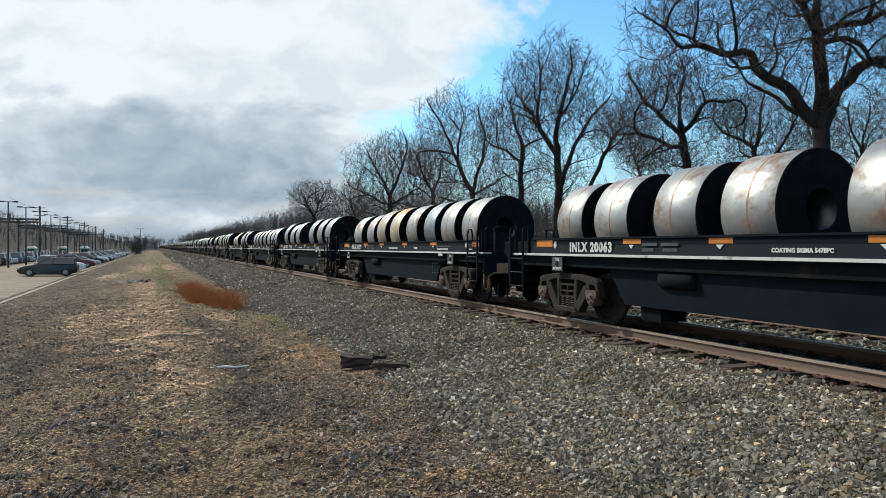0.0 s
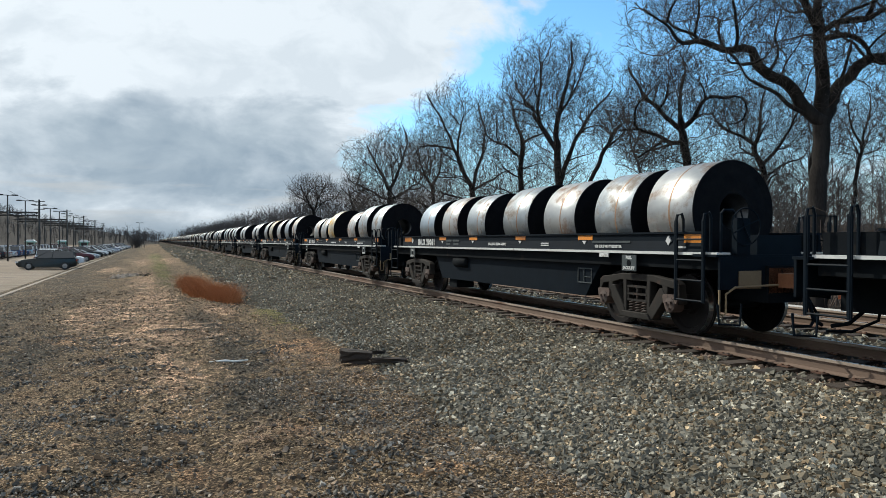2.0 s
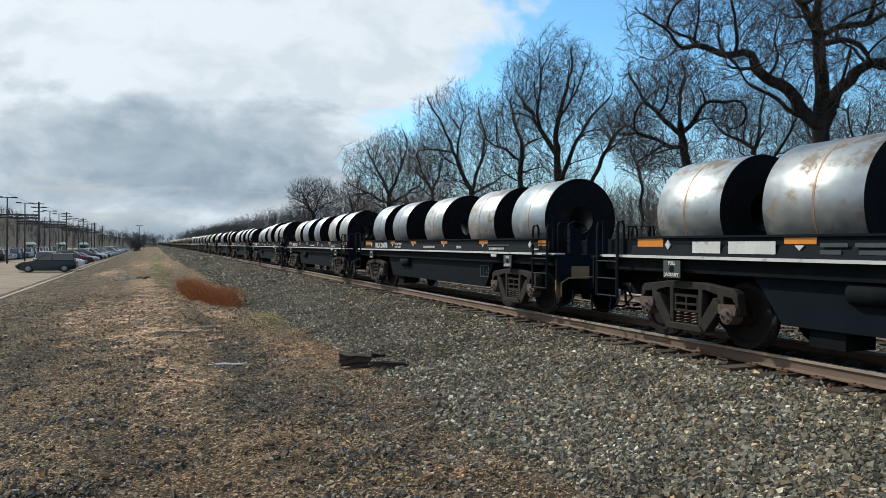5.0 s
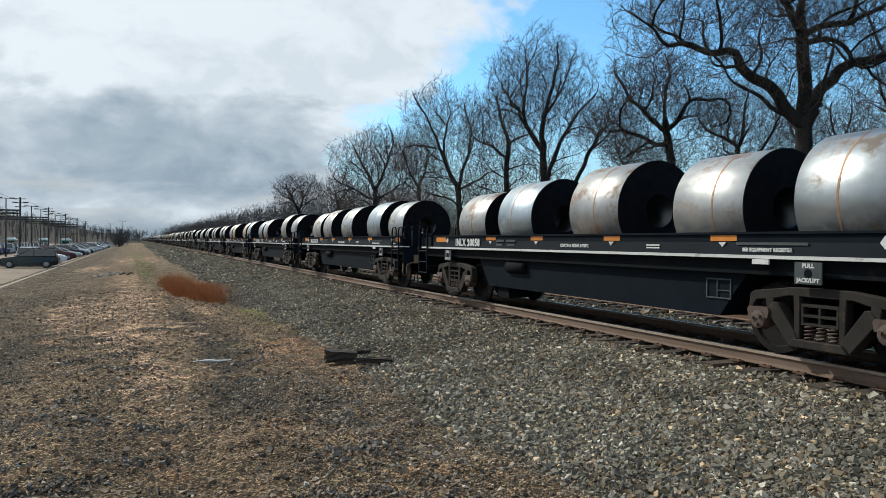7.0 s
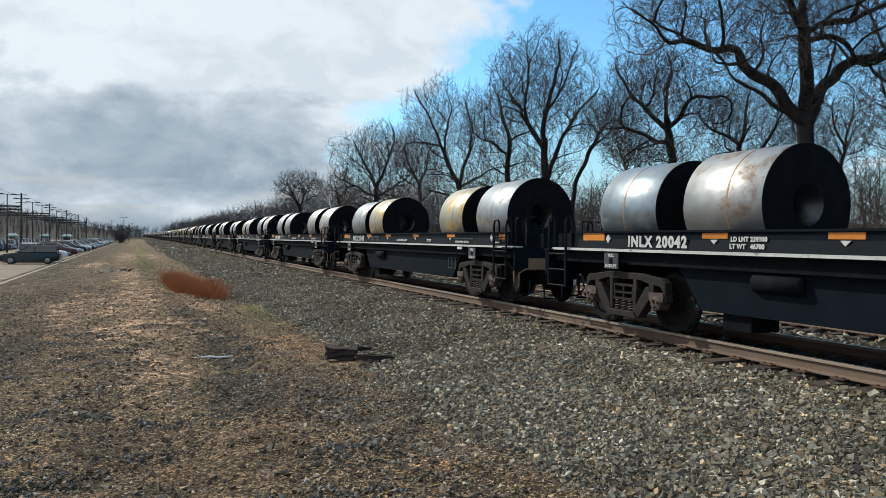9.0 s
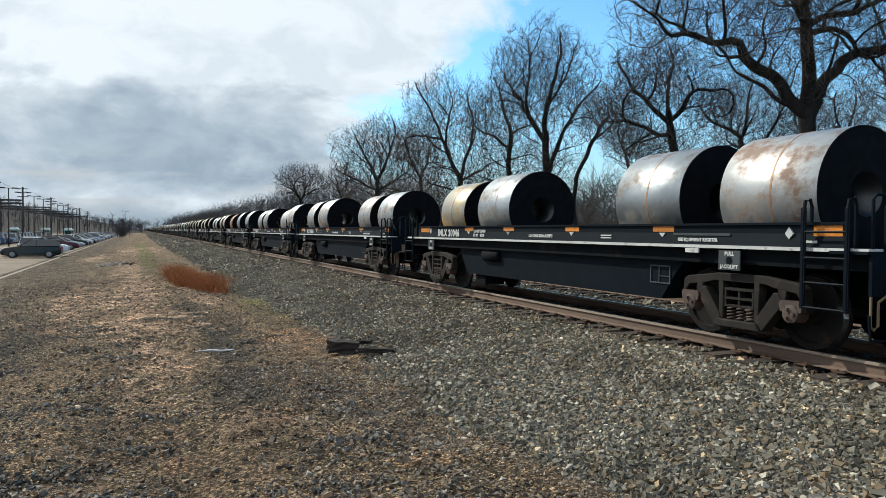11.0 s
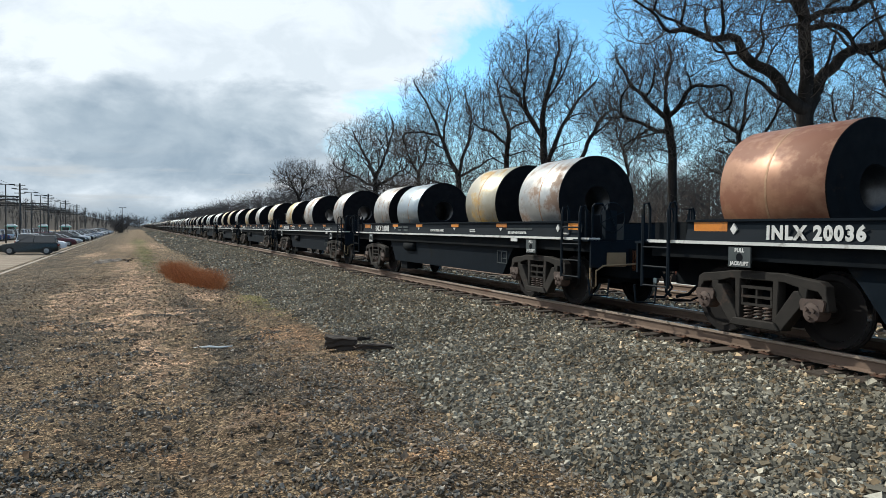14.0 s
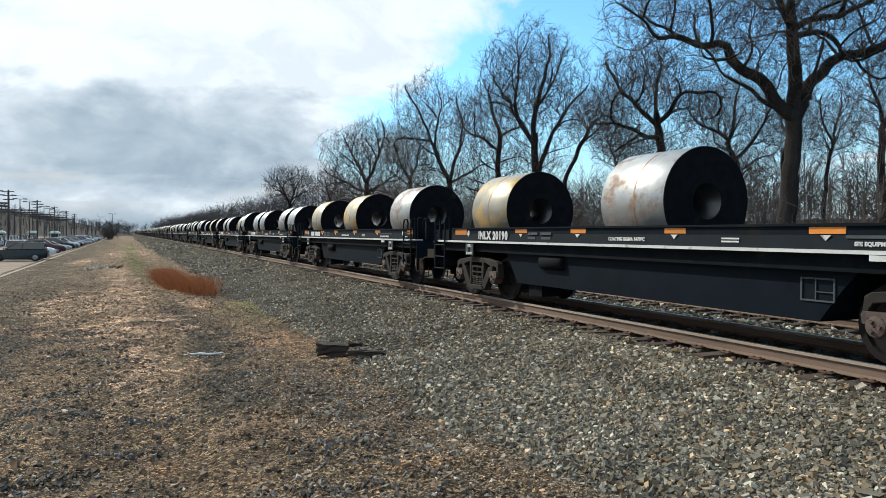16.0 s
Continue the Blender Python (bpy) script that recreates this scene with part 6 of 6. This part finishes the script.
for k in range(11):
    lot_lamp(-17.0, 105.5 + 13.8 * k)
lot_lamp(-3.8, 262.0, -0.9)


# portals of the electrified line behind the lot
def portal(y, x0, x1, tall):
    thing = tagged(new("line_portal"), "dark steel portal carrying overhead wires", "portal", "portals of the overhead line")
    thing.matrix_basis = pose(0, y, LOT_Z)
    for x, h in ((x0, tall), (x1, tall + 1.0)):
        bm = bmesh.new()
        rod(bm, [(x, 0, 0), (x, 0, h)], [0.30, 0.2], 6)
        col = part("mast", bm, M["pole_steel"], thing)
        for z in (h - 0.4, h - 1.3, h - 2.2):
            bm = bmesh.new()
            rod(bm, [(x - 1.1, 0, z), (x + 1.1, 0, z)], 0.09, 5)
            part("crossarm", bm, M["pole_steel"], col)
    bm = bmesh.new()
    for z in (8.3, 9.0):
        rod(bm, [(x0, 0, z), (x1, 0, z)], 0.19, 5)
    n = 14
    for k in range(n):
        a, b = x0 + (x1 - x0) * k / n, x0 + (x1 - x0) * (k + 1) / n
        rod(bm, [(a, 0, 8.3 if k % 2 else 9.0), (b, 0, 9.0 if k % 2 else 8.3)], 0.07, 4)
    part("beam", bm, M["pole_steel"], thing, "lattice beam across the line")


for k in range(5):
    portal(188 + 58 * k, -48.0 if k == 0 else -37.0, -24.0, 11.0)
for k, (x, z) in enumerate(((-34.5, 10.6), (-29.5, 7.0), (-27.0, 6.8), (-24.0, 11.6))):
    bm = bmesh.new()
    pts = []
    for s in range(37):
        f = (s % 8) / 8
        pts.append((x, 150 + 58 * s / 8, LOT_Z + z - 4 * 0.5 * f * (1 - f)))
    rod(bm, pts, 0.025, 4)
    tagged(new("overhead_wire", mesh_of("overhead_wire", bm, M["pole_steel"])), "dark overhead wire strung between portals", "wire", "overhead wires")


def shelter(x, y):
    thing = tagged(new("shelter"), "small glazed shelter with a white and green roof", "shelter", "shelters by the lot")
    thing.matrix_basis = pose(x, y, LOT_Z) @ Matrix.Scale(0.72, 4)
    for sx in (-1.3, 1.3):
        for sy in (-1.0, 1.0):
            bm = bmesh.new()
            box(bm, sx - 0.06, sx + 0.06, sy - 0.06, sy + 0.06, 0, 3.0)
            part("post", bm, M["roof_green"], thing)
    bm = bmesh.new()
    prism(bm, [(-1.9, 2.95), (1.9, 2.95), (1.9, 3.25), (-1.9, 3.25)], "y", -1.5, 1.5)
    part("fascia", bm, M["roof_green"], thing, "green roof edge")
    bm = bmesh.new()
    prism(bm, [(-1.95, 3.25), (1.95, 3.25), (0.9, 3.95), (-0.9, 3.95)], "y", -1.45, 1.45)
    part("roof", bm, M["roof_white"], thing, "white hipped roof")
    bm = bmesh.new()
    box(bm, -1.25, 1.25, 0.96, 1.0, 0.2, 2.8)
    part("pane", bm, M["glass"], thing)


for tan_, depth in ((-0.572, 192.0), (-0.528, 215.0), (-0.498, 200.0)):
    x, y = spot(tan_, depth)
    shelter(x, y)


# ---------------------------------------------------------------- weeds, straw and litter on the near ground
def blades(name, spots, height, width, seed, material, label, lean=0.35, rise=1.0):
    rng = np.random.default_rng(seed)
    n = len(spots)
    a = rng.uniform(0, 6.28, n)
    h = height * rng.uniform(0.5, 1.2, n)
    w = width * rng.uniform(0.6, 1.4, n)
    u = np.stack([np.cos(a), np.sin(a), np.zeros(n)], -1)
    d = np.stack([rng.normal(0, lean, n), rng.normal(0, lean, n), np.full(n, rise)], -1) * h[:, None]
    bend = np.stack([rng.normal(0, lean, n), rng.normal(0, lean, n), np.zeros(n)], -1) * h[:, None] * 0.4
    p = spots
    v = np.stack([p - u * w[:, None], p + u * w[:, None], p + 0.55 * d + u * w[:, None] * 0.6, p + 0.55 * d - u * w[:, None] * 0.6,
                  p + d + bend + u * w[:, None] * 0.15, p + d + bend - u * w[:, None] * 0.15], 1).reshape(-1, 3)
    i = 6 * np.arange(n)
    f = np.concatenate([np.stack([i, i + 1, i + 2, i + 3], -1), np.stack([i + 3, i + 2, i + 4, i + 5], -1)])
    return tagged(new(name, raw_mesh(name, v, f, material)), label, "grass", kind="stuff")


def ground_spots(x, y):
    return np.stack([x, y, ground_z(x, y) - 0.01], -1)


rg = np.random.default_rng(12)
s = rg.uniform(0, 1, 12000)
wob = rg.normal(0, 1, 12000)
bx_ = 2.42 - 1.15 * s + 0.17 * wob + 0.14 * np.sin(9 * s) + 0.1 * np.sin(23 * s)
by_ = 25.2 + 8.4 * s + 0.45 * rg.normal(0, 1, 12000)
blades("weed_patch", ground_spots(bx_, by_), 0.56, 0.0034, 13, M["weed"], "strip of rust-red dry weeds beside the ballast", 0.5)


def straw_patches(count, seed, centres):
    g = np.random.default_rng(seed)
    xs_, ys_ = [], []
    for cx, cy, rx, ry, share in centres:
        n = int(count * share)
        xs_.append(cx + rx * g.normal(0, 1, n)), ys_.append(cy + ry * g.normal(0, 1, n))
    return ground_spots(np.concatenate(xs_), np.concatenate(ys_))


blades("dry_grass", straw_patches(24000, 14, [(2.5, 12.4, 0.45, 0.9, 0.2), (1.9, 23.0, 0.45, 2.2, 0.30), (-0.6, 17.0, 0.9, 2.5, 0.10), (1.1, 7.6, 0.25, 0.35, 0.06), (-2.3, 11.0, 0.5, 0.8, 0.04), (3.4, 10.4, 0.5, 0.3, 0.08), (-2.6, 19.0, 0.9, 4.0, 0.05)]),
       0.085, 0.0035, 15, M["straw"], "pale dry grass lying on the earth", 1.0, 0.28)
g2 = np.random.default_rng(77)
lx, ly = g2.normal(-0.6, 1.5, 16000), 3.5 + 30.0 * g2.uniform(0, 1, 16000) ** 1.2
keep = (lumps(lx, ly, 0.55, 9) + 0.35 * lumps(lx, ly, 1.7, 10) > 1.02) & (lx < 2.6)
blades("dry_grass", ground_spots(lx[keep], ly[keep]), 0.10, 0.004, 78, M["straw"], "bits of dry grass strewn along the path", 1.0, 0.2)
M["green"] = surface("green_grass", (0.07, 0.10, 0.025), (0.14, 0.16, 0.05), 0.8, bump=0, per_island=0.3)
gx = np.concatenate([rg.normal(0.6, 0.5, 5000), rg.normal(3.0, 0.4, 400)])
gy = np.concatenate([rg.uniform(34, 80, 5000), rg.normal(19.5, 2.0, 400)])
blades("green_grass", ground_spots(gx, gy), 0.05, 0.006, 16, M["green"], "thin green grass along the middle of the path", 0.5)

M["litter"] = surface("litter", (0.055, 0.036, 0.022), (0.15, 0.10, 0.06), 0.95, bump=0, per_island=0.5)
lx, ly = g2.uniform(-6.2, 2.4, 36000), 5.0 + 45.0 * g2.uniform(0, 1, 36000) ** 1.2
keep = lumps(lx, 0.6 * ly, 0.9, 21) + 0.6 * lumps(lx, ly, 2.6, 22) > 1.25
blades("leaf_litter", ground_spots(lx[keep], ly[keep]), 0.085, 0.006, 79, M["litter"], "brown dead stems and leaf bits on the earth", 1.0, 0.45)

# broken timbers and a pale stick
for x, y, z, sx, sy, sz, rz, label in ((3.12, 11.55, -0.40, 0.50, 0.24, 0.19, -14, "charred broken end of a railway tie"), (3.55, 11.15, -0.42, 0.66, 0.13, 0.07, 14, "dark split plank lying on ballast"),
                                       (3.55, 11.75, -0.38, 0.42, 0.05, 0.05, 35, "thin pale splinter of timber")):
    bm = bmesh.new()
    box(bm, -sx / 2, sx / 2, -sy / 2, sy / 2, -sz / 2, sz / 2)
    bmesh.ops.subdivide_edges(bm, edges=bm.edges[:], cuts=3, use_grid_fill=True)
    g = random.Random(int(x * 100))
    for vert in bm.verts:
        vert.co += Vector((g.uniform(-0.03, 0.03), g.uniform(-0.02, 0.02), g.uniform(-0.012, 0.012)))
    tagged(new("broken_timber", mesh_of("broken_timber", bm, M["tie_wood"])), label, "timber", "broken timbers").matrix_basis = pose(x, y, z, 3, 5, rz)
bm = bmesh.new()
rod(bm, [(-0.32, 0, 0.02), (-0.05, 0.02, 0.035), (0.1, 0.0, 0.02), (0.34, 0.03, 0.03)], [0.012, 0.02, 0.018, 0.01], 6)
tagged(new("stick", mesh_of("stick", bm, M["roof_white"])), "pale weathered stick on the path", "stick").matrix_basis = pose(1.25, 13.2, float(ground_z(1.25, 13.2)), 0, 0, -8)

# pale rubble and a dark dead branch farther up the path
clods("rubble", 160, 46, 0.06, lambda g, n: (g.normal(-1.55, 0.35, n), g.normal(47.8, 0.8, n)), M["concrete"], "small heap of pale rubble on the path")
g = random.Random(4)
dead = tagged(new("dead_branch"), "dark dead branch lying on the path", "branch")
dead.matrix_basis = pose(-0.44, 47.4, float(ground_z(-0.44, 47.4)))
for k in range(14):
    bm = bmesh.new()
    a, r = g.uniform(0, 6.28), g.uniform(0.25, 0.6)
    rod(bm, [(0, 0, 0.02), (0.5 * r * math.cos(a), 0.5 * r * math.sin(a), g.uniform(0.06, 0.2)), (r * math.cos(a), r * math.sin(a), g.uniform(0.02, 0.3))], [0.02, 0.014, 0.007], 5)
    part("twig", bm, M["bark"], dead)


# ---------------------------------------------------------------- what moves
def motions():
    """The train rolls towards the camera and past it; every wheelset turns with it."""
    for ob, i, off in MOVING:
        walk(ob, [(t, pose(TRACK_X + off.x, s + PITCH * i + off.y, off.z)) for t, s in TRAIN])
    speed = (TRAIN[0][1] - TRAIN[-1][1]) / 16.0
    turn = math.degrees(speed / 0.457 / FPS)
    lead = {}
    for ob in [o for o in scene.objects if o.name.split(".")[0] == "wheelset"]:
        y = round(ob.matrix_basis.translation.y, 2)
        if y not in lead:
            walk(ob, [(k / FPS, pose(0, y, 0.457, (k * turn) % 360.0)) for k in range(16 * FPS + 1)])
            lead[y] = ob.animation_data
        else:
            ob.rotation_mode = "QUATERNION"
            keys = ob.animation_data_create()
            keys.action = lead[y].action
            keys.action_slot = lead[y].action_slot


motions()
